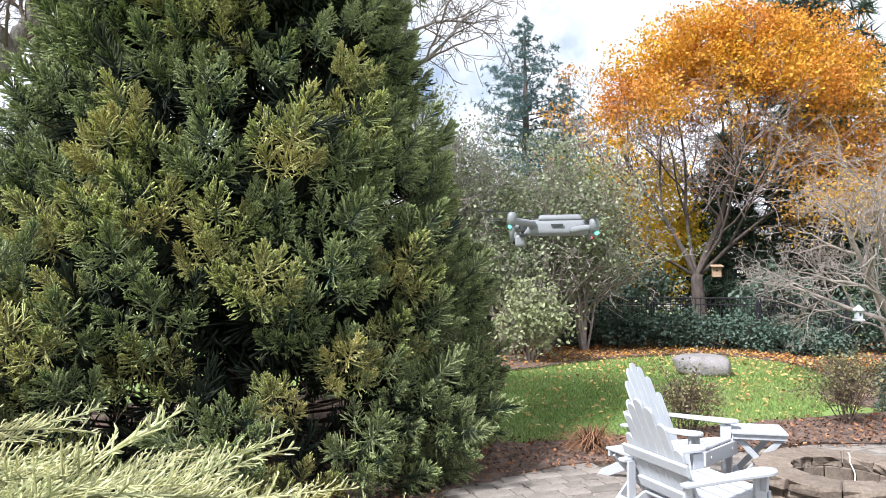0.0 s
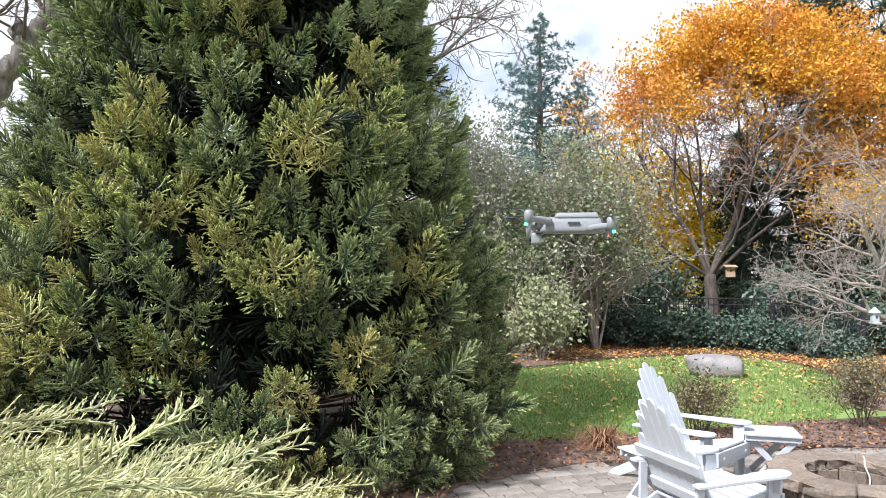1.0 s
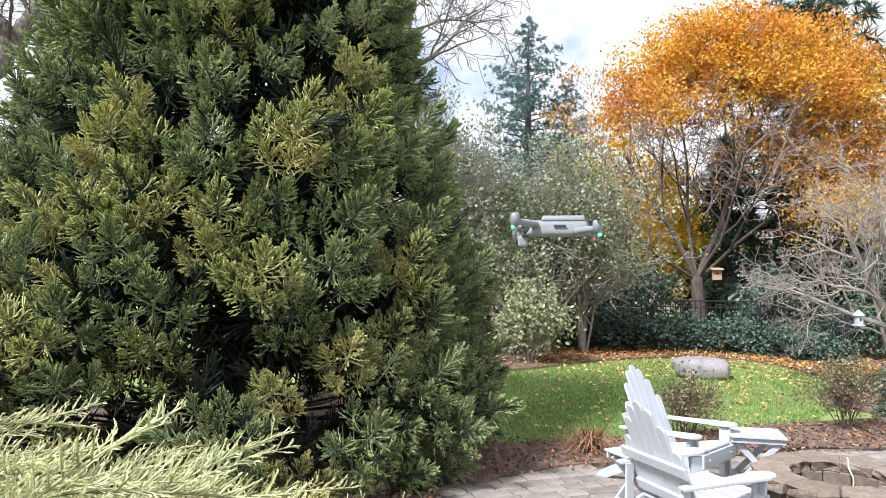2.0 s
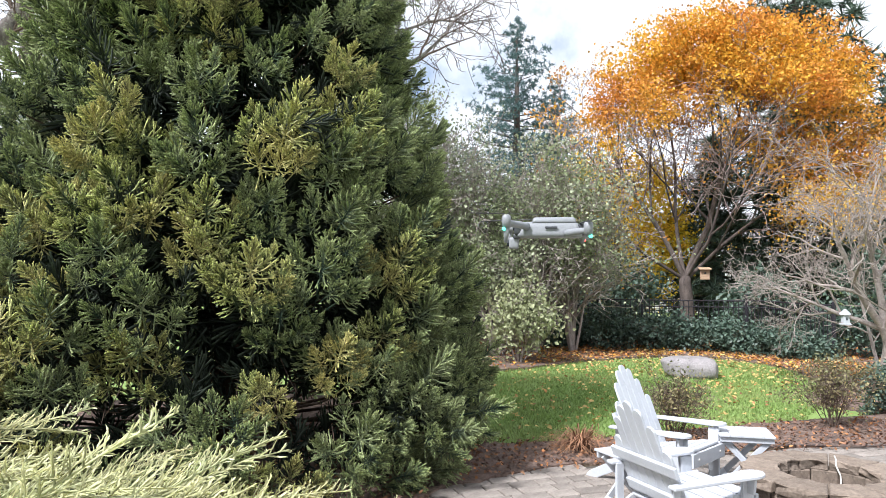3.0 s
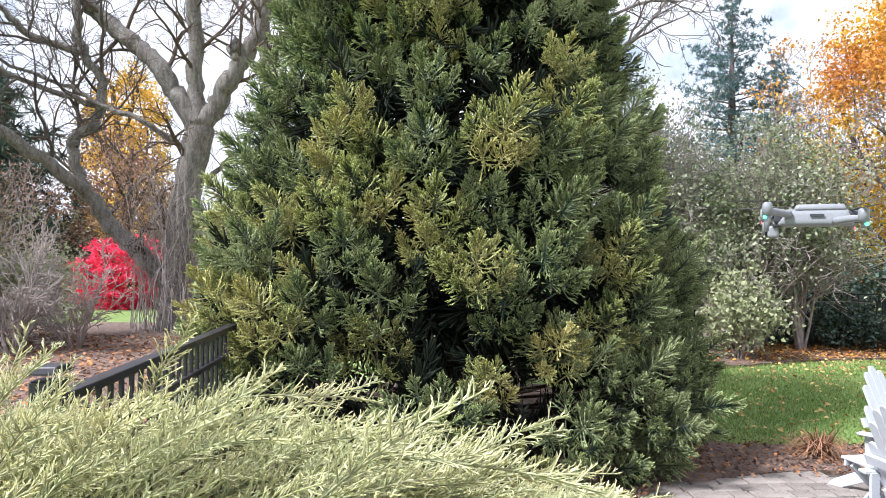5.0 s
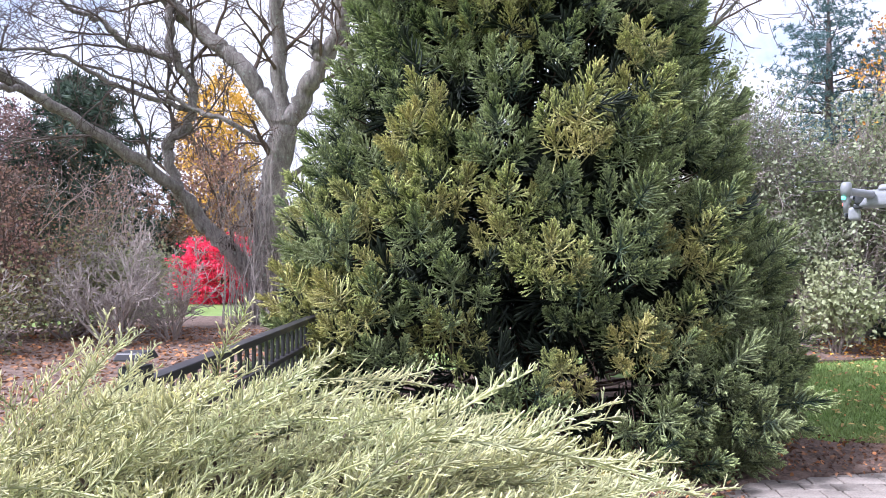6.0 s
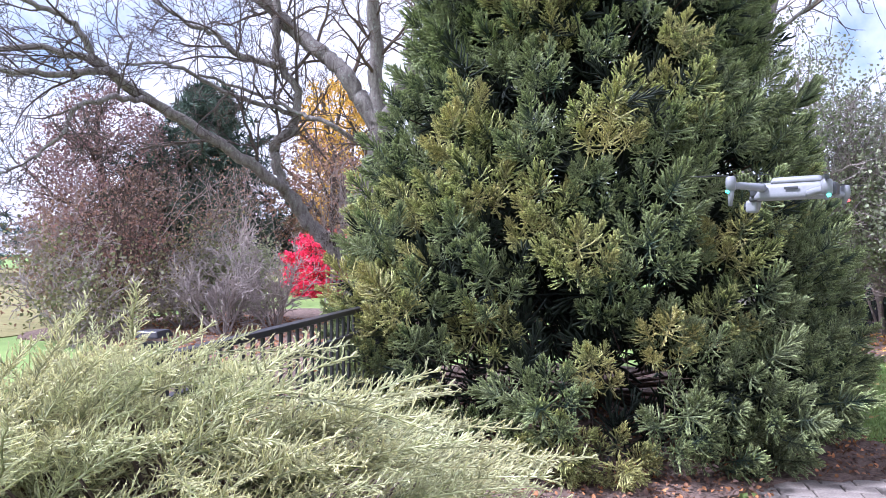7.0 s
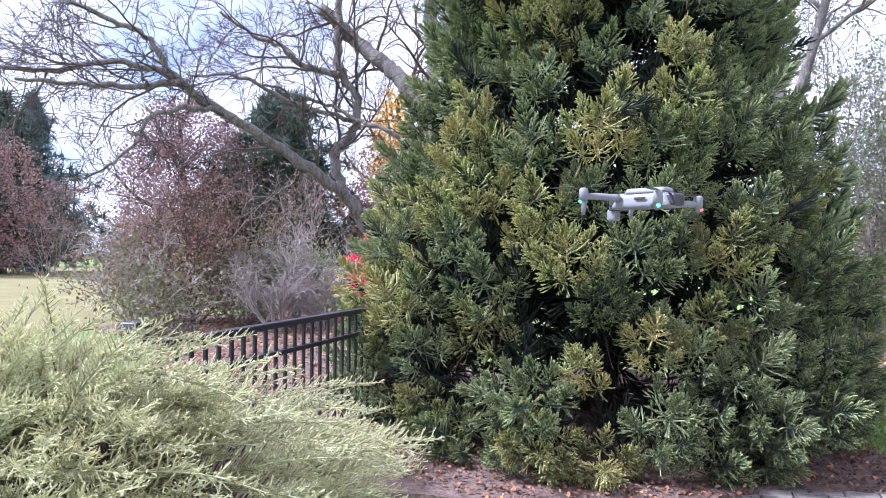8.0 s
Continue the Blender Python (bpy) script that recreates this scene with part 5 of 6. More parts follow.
def crab_limbs():
    rng = np.random.default_rng(75)
    spec = [(5, 0.1, 0.05, 7, 30, 65, 0.75, 0.3), (6, 0.16, 0.03, 6, 25, 65, 0.6, 0.15), (5, 0.2, 0.02, 5, 25, 65, 0.6, 0.15), (4, 0.25, 0.02, 4, 25, 65, 0.5, 0.15), (3, 0.25, 0.0, 0, 0, 0, 0, 0)]
    g = Geo()
    trunk = spline([(0, 0, -0.03), (-0.03, 0, 0.35), (0.02, 0, 0.75), (-0.08, 0, 1.05)], 4)
    tube(g, trunk, np.linspace(0.105, 0.09, len(trunk)), 10)
    geo_part("trunk", g, M_PALE_TWIG, crab, "smooth pale trunk")
    limbs, tips = [], []
    for d, ln, r in (((-0.75, -0.1, 0.9), 2.1, 0.06), ((-0.15, 0.25, 1), 2.3, 0.06), ((0.6, 0.0, 1), 2.2, 0.055), ((0.1, -0.6, 0.8), 1.8, 0.05), ((-0.9, 0.3, 0.45), 1.7, 0.045)):
        grow(rng, (-0.06, 0, 0.95), d, ln, r, 0, spec, limbs, tips)
    thick, thin = limb_geos(limbs, 0.0035)
    geo_part("branchwork", thick, M_PALE_TWIG, crab)
    geo_part("twigwork", thin, M_PALE_TWIG, crab, kind="stuff")
    lg = Geo()
    leaves(lg, rng, [p for lv, p, d in tips if lv >= 3 and p[2] > 2.2 and rng.random() < 0.3], 2, 0.06, 0.036)
    geo_part("foliage", lg, M_OCHRE, crab, "few remaining ochre leaves", kind="stuff")


crab_limbs()

# brush and thicket at the field's edge
for i, (b, dist, w, h, m, t) in enumerate(((60.5, 20.5, 2.0, 3.2, M_RUSSET, M_PURPLE_TWIG), (56.5, 20.0, 2.2, 3.8, M_RUSSET, M_TWIG), (52.5, 19.0, 1.9, 3.2, M_OLIVE, M_PALE_TWIG), (50.0, 17.0, 1.6, 2.6, None, M_PALE_TWIG),
                                           (46.3, 17.5, 1.3, 2.2, None, M_PALE_TWIG), (58.5, 26.0, 3.2, 5.8, M_MAROON, M_PURPLE_TWIG), (53.0, 26.0, 3.2, 5.8, M_RUSSET, M_TWIG), (48.5, 35.0, 3.4, 6.0, M_RUSSET, M_PURPLE_TWIG),
                                           (60.0, 17.0, 1.6, 2.4, M_OLIVE, M_PALE_TWIG), (44.0, 40.0, 3.4, 5.6, M_RUSSET, M_PURPLE_TWIG), (38.0, 38.0, 3.4, 4.6, M_OLIVE, M_PURPLE_TWIG), (66.0, 62.0, 5.0, 6.5, M_MAROON, M_PURPLE_TWIG))):
    x, y = 1.36 - dist * math.sin(radians(b)), 0.13 + dist * math.cos(radians(b))
    leafy_shrub("brush_shrub", (x, y, 0), (w, w * 0.8, h), "tangled purple-brown brush, mostly bare" if m else "bare brush with pale grey stems", 80 + i, m, t, 10, 40 if m else 0, 7, 0.085, levels=3 if dist < 21 else 2, radius=0.03, spread=0.3, floor=0.008, low=0.15, keep=0.3)
leafy_shrub("brush_shrub", (-13.6, 13.2, 0), (1.1, 1.0, 1.9), "shrub with yellow-green leaves among pale stems", 95, M_PALELEAF, M_PALE_TWIG, 12, 40, 7, 0.08, levels=4, radius=0.02, spread=0.2, floor=0.006)


def far_woods():
    rng = np.random.default_rng(99)
    stems, mats = Geo(), [M_RUSSET, M_MAROON, M_DARKCON, M_OLIVE]
    g = Geo()
    for i in range(230):
        b = rng.uniform(-75, 125)
        dist = rng.uniform(95, 135) if b > 25 else rng.uniform(60, 95)
        x, y = -dist * math.sin(radians(b)), dist * math.cos(radians(b))
        h = rng.uniform(7, 12.5) if b > 25 else rng.uniform(4, 7.5)
        tube(stems, [(x, y, -0.1), (x + rng.normal(0, 0.3), y, h * 0.5), (x + rng.normal(0, 0.6), y, h * 0.95)], [0.3, 0.2, 0.05], 5, cap=False)
        k = 26
        u = rng.normal(0, 0.45, (k, 3)) * np.array((h * 0.42, h * 0.42, h * 0.46)) + np.array((x, y, h * 0.55))
        u[:, 2] = np.maximum(u[:, 2], 0.3)
        place(g, CLUMPS[i % 3], random_turns(rng, k, rng.uniform(1.0, 2.3, k)), u, int(rng.choice(4, p=(0.4, 0.25, 0.2, 0.15))))
    tagged(geo_part("far_woods", g, mats), "far belt of brown and maroon autumn woods", "woods", kind="stuff")
    tagged(geo_part("far_trunks", stems, M_BARK_DARK), "grey trunks of the far woods", "woods", kind="stuff")


far_woods()


def dead_grass_clump():
    rng = np.random.default_rng(8)
    g = Geo()
    for i in range(300):
        a = rng.uniform(0, 6.28)
        o = np.array((math.cos(a), math.sin(a), 0))
        r, h = rng.uniform(0.12, 0.50), rng.uniform(0.03, 0.19)
        line = spline([o * 0.03, o * r * 0.45 + rng.normal(0, 0.04, 3) + (0, 0, h), o * r + rng.normal(0, 0.05, 3) * (1, 1, 0.2) + (0, 0, h * rng.uniform(0.1, 0.8))], 4)
        s = np.cross(o, (0, 0, 1)) * rng.uniform(0.005, 0.011)
        w = np.linspace(1, 0.15, len(line))[:, None]
        v = np.concatenate((line - s * w, line + s * w))
        n = len(line)
        g.add(v, None, [(k, k + 1, n + k + 1, n + k) for k in range(n - 1)], np.tile(np.linspace(0, 1, n), 2))
    tagged(geo_part("dead_grass_clump", g, M_STRAW), "dried russet daylily clump lying over the mulch", "plant").location = (1.52, 7.42, 0.02)


dead_grass_clump()


# ---- fences ----
def run(ob, p0, p1, top, second, bottom, gap, wide, rail, post_at=(), post=0.06, cap=False, name="picket"):
    """One straight run of a metal fence, as parts of ob: rails, pickets and posts."""
    p0, p1 = Vector((*p0, 0)), Vector((*p1, 0))
    d = p1 - p0
    ln, ang = d.length, math.degrees(math.atan2(d.y, d.x))
    for z, rw, rh in ((top, rail * 1.7, rail * 0.85), (second, rail * 1.3, rail * 0.7), (bottom, rail, rail * 0.7)):
        mid = (p0 + p1) / 2
        part("rail", box_bm(ln, rw, rh, pose(mid.x, mid.y, z - rh / 2, 0, 0, ang), 0.004, 1), M_BLACK, ob)
    me = None
    k = int(ln / gap)
    for i in range(k):
        q = p0 + d * ((i + 0.5) / k)
        if me is None:
            o = part(name, box_bm(wide, wide * 0.6, top - 0.05 - rail, None, 0.003, 1), M_BLACK, ob)
            me = o.data
        else:
            o = link_mesh(name, me, ob)
        o.matrix_basis = pose(q.x, q.y, (top - rail + 0.05) / 2, 0, 0, ang)
    for f in post_at:
        q = p0 + d * f
        po = part("post", box_bm(post, post, top + 0.09, pose(q.x, q.y, (top + 0.05) / 2, 0, 0, ang), 0.006, 1), M_BLACK, ob)
        part("post_cap", box_bm(post * 1.3, post * 1.3, 0.035, pose(q.x, q.y, top + 0.113, 0, 0, ang), 0.008, 2, (0.8, 0.8)), M_BLACK, po)


near_fence = tagged(new("iron_fence"), "black metal garden fence with flat top rail and square pickets", "fence")
run(near_fence, (-2.46, 2.30), (-4.62, 8.60), 1.295, 1.075, 0.16, 0.14, 0.034, 0.050, (0.0, 0.56), 0.11)
far_fence = tagged(new("iron_fence"), "black metal fence behind the evergreen shrubs", "fence")
run(far_fence, (-6.0, 20.9), (2.95, 18.8), 1.14, 0.98, 0.12, 0.115, 0.022, 0.035, (0.0, 0.25, 0.5, 0.75), 0.06)
run(far_fence, (2.95, 18.8), (7.7, 17.5), 1.15, 0.99, 0.12, 0.115, 0.022, 0.035, (0.0, 0.5), 0.06)
run(far_fence, (7.7, 17.5), (8.4, 14.9), 1.17, 1.01, 0.12, 0.115, 0.022, 0.035, (0.0, 1.0), 0.06)


# ---- furniture ----
def slat_outline(w, h, foot=0.88):
    """A back slat: straight sides, a round head."""
    pts = [(-w * foot / 2, 0), (w * foot / 2, 0), (w / 2, h - w * 0.5)]
    pts += [(w / 2 * math.cos(a), h - w * 0.5 + w * 0.5 * math.sin(a)) for a in np.linspace(0.2, math.pi - 0.2, 9)]
    pts += [(-w / 2, h - w * 0.5)]
    return pts


def arm_outline():
    pts = [(-0.36, -0.035), (0.08, -0.06), (0.28, -0.08)]
    pts += [(0.28 + 0.10 * math.cos(a), 0.08 * math.sin(a)) for a in np.linspace(-1.1, 1.1, 8)]
    pts += [(0.28, 0.08), (0.08, 0.06), (-0.36, 0.035)]
    return pts


def adirondack_chair(at, turn, label):
    chair = thing("adirondack_chair", (*at, 0.0), turn, label, "chair", "white chairs round the fire pit")
    lean = 68.0          # the back's slope from the level
    foot = Vector((-0.17, 0, 0.27))
    for i, drop in enumerate((0.31, 0.15, 0.045, 0.0, 0.045, 0.15, 0.31)):
        off = i - 3
        m = pose(foot.x, off * 0.0865, foot.z, 0, -(90 - lean), 0) @ pose(0, 0, 0, 0, 0, 90) @ pose(0, 0, 0, 90, 0, 0)
        part("back_slat", slab_bm(slat_outline(0.0855, 0.78 - drop, 0.97), 0.02, m, 0.004), M_WHITE, chair)
    sl = math.radians(lean)
    for h, w in ((0.10, 0.56), (0.335, 0.68)):
        x, z = foot.x - h * math.cos(sl) - 0.028, foot.z + h * math.sin(sl)
        part("back_rail", box_bm(0.028, w, 0.075, pose(x, 0, z, 0, -(90 - lean), 0), 0.005, 2), M_WHITE, chair)
    for i in range(6):
        x = -0.17 + i * 0.094
        part("seat_slat", box_bm(0.084, 0.54, 0.02, pose(x, 0, 0.285 + 0.017 * i, 0, -10, 0), 0.005, 2), M_WHITE, chair)
    for s in (-1, 1):
        y = s * 0.335
        part("arm", slab_bm([(a, b * (1 if s > 0 else -1)) for a, b in arm_outline()][::1 if s > 0 else -1], 0.024, pose(0, y, 0.507, 0, -2, 0), 0.005), M_WHITE, chair)
        part("front_leg", box_bm(0.095, 0.026, 0.49, pose(0.285, s * 0.30, 0.245), 0.005, 2), M_WHITE, chair)
        part("arm_bracket", slab_bm([(-0.03, 0), (0.03, 0), (0.045, 0.10), (-0.045, 0.10)], 0.024, pose(0.285, s * 0.333, 0.392, 90, 0, 0) @ pose(0, 0, 0, 0, 90, 0), 0.003), M_WHITE, chair)
        part("side_rail", slab_bm([(0.37, 0.27), (0.37, 0.385), (0.20, 0.375), (-0.22, 0.275), (-0.62, 0.05), (-0.66, 0.0), (-0.54, 0.0), (-0.20, 0.17)], 0.024, pose(0, s * 0.272, 0, 90, 0, 0), 0.004), M_WHITE, chair)
        part("rear_post", box_bm(0.06, 0.026, 0.32, pose(-0.30, s * 0.298, 0.335), 0.004, 2), M_WHITE, chair)
    ap = part("front_apron", box_bm(0.024, 0.60, 0.115, pose(0.372, 0, 0.315), 0.005, 2), M_WHITE, chair)
    for s in (-1, 1):
        part("bolt_head", tube_bm([(0.383, s * 0.20, 0.315), (0.390, s * 0.20, 0.315)], [0.014, 0.011], 10), M_SIDING, ap, "dull metal bolt head")
    return chair


def face(at, to):
    return math.degrees(math.atan2(to[1] - at[1], to[0] - at[0]))


PIT = (2.95, 5.36)
SEATS = (3.12, 5.22)
adirondack_chair((2.05, 6.30), face((2.06, 6.30), SEATS), "white-painted wooden Adirondack chair with scalloped fan back")
adirondack_chair((1.71, 4.96), face((1.74, 4.96), SEATS) + 10, "white-painted wooden Adirondack chair with scalloped fan back")


def folding_table(at, turn, label):
    tab = thing("side_table", (*at, 0.0), turn, label, "table", "white folding side tables")
    for i in range(5):
        part("top_slat", box_bm(0.088, 0.40, 0.018, pose((i - 2) * 0.0905, 0, 0.445), 0.004, 2), M_WHITE, tab)
    for s in (-1, 1):
        part("top_rail", box_bm(0.44, 0.022, 0.045, pose(0, s * 0.165, 0.412), 0.004, 2), M_WHITE, tab)
        for k in (-1, 1):
            d = Vector((0.38 * k, 0, 0.40))
            ang = math.degrees(math.atan2(d.x, d.z))
            part("leg", box_bm(0.05, 0.022, d.length + 0.02, pose(0, s * (0.165 - 0.024 if k > 0 else 0.165 - 0.048), 0.208, 0, ang, 0), 0.004, 2), M_WHITE, tab)
    for x, z in ((-0.165, 0.07), (0.165, 0.07)):
        part("stretcher", box_bm(0.05, 0.27, 0.02, pose(x, 0, z, 0, 40 if x > 0 else -40, 0), 0.004, 2), M_WHITE, tab)
    part("pivot_bolt", tube_bm([(0, -0.16, 0.208), (0, 0.16, 0.208)], 0.006, 8), M_SIDING, tab, "steel pivot rod")
    return tab


folding_table((2.73, 6.32), -14, "small white slatted folding table with crossed legs")
folding_table((1.56, 5.62), 24, "small white slatted folding table beside a chair")


# ---- fire pit ----
def wedge_bm(r0, r1, arc, h, rough, seed):
    """One block of a ring wall, its faces split and uneven."""
    rng = np.random.default_rng(seed)
    bm = bmesh.new()
    grid = {}
    na, nr, nz = 3, 2, 2
    for i in range(na + 1):
        for j in range(nr + 1):
            for k in range(nz + 1):
                a = (i / na - 0.5) * arc
                r = r0 + (r1 - r0) * j / nr
                edge = (j in (0, nr)) * 1.0
                r += rng.normal(0, rough) * (1 if edge else 0.2)
                grid[i, j, k] = bm.verts.new((r * math.cos(a), r * math.sin(a), h * k / nz + rng.normal(0, rough * 0.25) * (0 < i < na)))
    for i in range(na):
        for j in range(nr):
            for k in (0, nz):
                bm.faces.new([grid[i, j, k], grid[i + 1, j, k], grid[i + 1, j + 1, k], grid[i, j + 1, k]])
        for k in range(nz):
            for j in (0, nr):
                bm.faces.new([grid[i, j, k], grid[i + 1, j, k], grid[i + 1, j, k + 1], grid[i, j, k + 1]])
    for j in range(nr):
        for k in range(nz):
            for i in (0, na):
                bm.faces.new([grid[i, j, k], grid[i, j + 1, k], grid[i, j + 1, k + 1], grid[i, j, k + 1]])
    bmesh.ops.recalc_face_normals(bm, faces=bm.faces)
    sharp = [e for e in bm.edges if e.calc_face_angle(0) > 0.9]
    bmesh.ops.bevel(bm, geom=sharp, offset=0.009, segments=1, affect="EDGES")
    return bm


def fire_pit():
    pit = thing("fire_pit", (*PIT, 0.0), 0, "round fire pit of tan concrete wall stones with a capped rim", "fire pit")
    rng = np.random.default_rng(2)
    for name, r0, r1, h, z, k, rough, turn in (("wall_stone", 0.395, 0.575, 0.105, 0.0, 12, 0.012, 0), ("wall_stone", 0.395, 0.57, 0.105, 0.108, 12, 0.012, 13), ("wall_stone", 0.395, 0.565, 0.065, 0.216, 12, 0.012, 4), ("cap_stone", 0.345, 0.605, 0.084, 0.284, 10, 0.014, 7)):
        arc = 2 * math.pi / k
        meshes = []
        for s in range(4):
            o = part(name, wedge_bm(r0, r1, arc * 0.978, h, rough, 40 + s + k), M_PITSTONE, pit)
            meshes.append(o.data)
            o.matrix_basis = pose(0, 0, z, 0, 0, turn + math.degrees(arc) * s)
        for i in range(4, k):
            o = link_mesh(name, meshes[int(rng.integers(0, 4))], pit)
            o.matrix_basis = pose(0, 0, z + rng.normal(0, 0.001), 0, 0, turn + math.degrees(arc) * i)
    k = 11
    arc = 2 * math.pi / k
    liner = None
    for i in range(k):
        if liner is None:
            o = part("liner_brick", wedge_bm(0.338, 0.390, arc * 0.97, 0.27, 0.003, 77), M_PITSTONE, pit, "smooth pale liner brick")
            liner = o.data
        else:
            o = link_mesh("liner_brick", liner, pit, "smooth pale liner brick")
        o.matrix_basis = pose(0, 0, 0.02, 0, 0, math.degrees(arc) * i)
    g = Geo()
    tube(g, [(0, 0, 0.004), (0, 0, 0.05)], [0.345, 0.33], 24)
    geo_part("ash_bed", g, M_JOINT, pit, "grey sand and ash in the pit", smooth=False)


fire_pit()


def cord():
    g = Geo()
    c = np.array(PIT)
    tube(g, spline([(c[0] + 0.27, c[1] + 0.40, 0.378), (c[0] + 0.23, c[1] + 0.31, 0.380), (c[0] + 0.20, c[1] + 0.25, 0.34), (c[0] + 0.22, c[1] + 0.22, 0.24), (c[0] + 0.16, c[1] + 0.18, 0.12), (c[0] + 0.09, c[1] + 0.16, 0.058)], 5), 0.006, 6)
    tagged(geo_part("cord", g, M_ROPE), "thin white cord hanging over the fire pit rim", "cord")
    h = Geo()
    tube(h, spline([(2.4, 7.30, 0.03), (3.2, 7.36, 0.03), (3.8, 7.55, 0.035), (4.5, 7.50, 0.03), (5.4, 7.75, 0.03), (6.3, 7.9, 0.03)], 8), 0.013, 6)
    tagged(geo_part("garden_hose", h, M_HOSE), "dark soaker hose along the patio's edge", "hose")


cord()


def boulder():
    bm = bmesh.new()
    bmesh.ops.create_icosphere(bm, subdivisions=4, radius=1)
    for v in bm.verts:
        c = v.co.copy()
        k = noise.noise(c * 1.1 + Vector((3, 1, 0))) * 0.16 + noise.noise(c * 3.1) * 0.05 + noise.noise(c * 8) * 0.015
        sq = Vector([math.copysign(abs(t) ** 0.75, t) for t in c])
        v.co = Vector((sq.x * (0.60 + k * 0.5), sq.y * (0.40 + k * 0.4), sq.z * (0.24 + k * 0.14)))
        if v.co.x > 0.42:
            v.co.x = 0.42 + (v.co.x - 0.42) * 0.5
    ob = part("boulder", bm, M_BOULDER, None, smooth=True)
    ob.matrix_world = pose(4.62, 12.75, 0.13, 0, 3, -14) @ Matrix.Diagonal((0.86, 0.9, 0.88, 1))
    tagged(ob, "pale grey granite boulder lying on the lawn", "boulder")


boulder()


# ---- drone ----
def drone():
    """A small folding camera drone with its rotors at rest."""
    d = thing("drone", (0.40, 2.57, 2.0), 172, "grey folding camera drone hovering with lit signal lamps", "drone")
    d.scale = (1.06, 1.06, 1.06)
    body = part("body", box_bm(0.225, 0.088, 0.054, pose(-0.005, 0, 0.004), 0.019, 4, (0.84, 0.78)), M_DRONE, d, smooth=True)
    part("top_shell", box_bm(0.150, 0.072, 0.020, pose(-0.02, 0, 0.036), 0.009, 3, (0.9, 0.85)), M_DRONE, body, smooth=True)
    part("battery", box_bm(0.10, 0.066, 0.040, pose(-0.080, 0, 0.004), 0.010, 3), M_DRONE_D, body, "dark battery pack at the rear", smooth=True)
    part("nose", box_bm(0.030, 0.076, 0.040, pose(0.098, 0, 0.006), 0.010, 3), M_DRONE_D, body, "dark sensor window", smooth=True)
    for s in (-1, 1):
        part("sensor", tube_bm([(0.110, s * 0.026, 0.010), (0.117, s * 0.026, 0.010)], [0.009, 0.007], 12), M_GLASS, body)
        part("side_vent", box_bm(0.040, 0.004, 0.008, pose(-0.01, s * 0.0445, 0.010), 0.001, 1), M_DRONE_D, body)
    gim = part("gimbal", box_bm(0.026, 0.060, 0.016, pose(0.104, 0, -0.018), 0.005, 2), M_DRONE_D, d, smooth=True)
    part("camera_head", box_bm(0.034, 0.040, 0.040, pose(0.114, 0, -0.040), 0.010, 3), M_DRONE, gim, smooth=True)
    part("lens", tube_bm([(0.130, 0, -0.040), (0.138, 0, -0.040)], [0.013, 0.011], 14), M_GLASS, gim)
    for sx, sy, hub in ((1, 1, (0.135, 0.150)), (1, -1, (0.135, -0.150)), (-1, 1, (-0.125, 0.135)), (-1, -1, (-0.125, -0.135))):
        z = 0.018 if sx > 0 else -0.006
        root = (0.070 if sx > 0 else -0.060, sy * 0.040, z - 0.004)
        arm = part("arm", tube_bm(spline([root, ((root[0] + hub[0]) / 2, (root[1] + hub[1]) / 2, z), (hub[0], hub[1], z)], 4), np.linspace(0.013, 0.010, 9), 8), M_DRONE, d, smooth=True)
        part("motor", tube_bm([(hub[0], hub[1], z - 0.014), (hub[0], hub[1], z + 0.010), (hub[0], hub[1], z + 0.024), (hub[0], hub[1], z + 0.028)], [0.014, 0.0155, 0.0145, 0.010], 16), M_DRONE, arm, smooth=True)
        drop = 0.062 if sx > 0 else 0.030
        part("landing_leg", tube_bm([(hub[0], hub[1], z - 0.010), (hub[0], hub[1], z - drop * 0.5), (hub[0] + 0.002, hub[1], z - drop)], [0.011, 0.009, 0.006], 8), M_DRONE, arm, smooth=True)
        part("lamp", tube_bm([(hub[0] + 0.006 * sx, hub[1] + sy * 0.009, z - 0.016), (hub[0] + 0.008 * sx, hub[1] + sy * 0.011, z - 0.022)], [0.0065, 0.005], 10), M_LED_G if sy > 0 else M_LED_R, arm, "lit signal lamp")
        turn = {(1, 1): 20, (1, -1): 155, (-1, 1): 100, (-1, -1): 65}[sx, sy]
        for k in (0, 180):
            blade = slab_bm([(0.006, -0.006), (0.04, -0.012), (0.095, -0.008), (0.118, -0.001), (0.118, 0.002), (0.05, 0.008), (0.006, 0.005)], 0.0016, pose(hub[0], hub[1], z + 0.031, 6, 0, turn + k), 0)
            part("rotor_blade", blade, M_DRONE_D, arm, "thin dark rotor blade")


drone()


# ---- bird houses ----
def bird_box():
    """Cedar nest box on the maple's trunk."""
    b = thing("bird_box", (8.0, 20.95, 1.62), -100, "weathered cedar nest box on the maple trunk", "bird box")
    part("case", box_bm(0.18, 0.24, 0.30, pose(0, 0, 0.15), 0.006, 1), M_CEDARWOOD, b)
    part("roof", box_bm(0.30, 0.34, 0.03, pose(0.03, 0, 0.325, 0, 10, 0), 0.006, 1), M_CEDARWOOD, b)
    # flat disc for the entrance; the hole's inner shade is its dark colour
    part("dark_hole_disc", tube_bm([(0.088, 0, 0.19), (0.094, 0, 0.19)], 0.03, 14), M_DRONE_D, b)
    part("bracket", box_bm(0.42, 0.05, 0.04, pose(-0.25, 0, 0.12), 0.006, 1), M_CEDARWOOD, b)


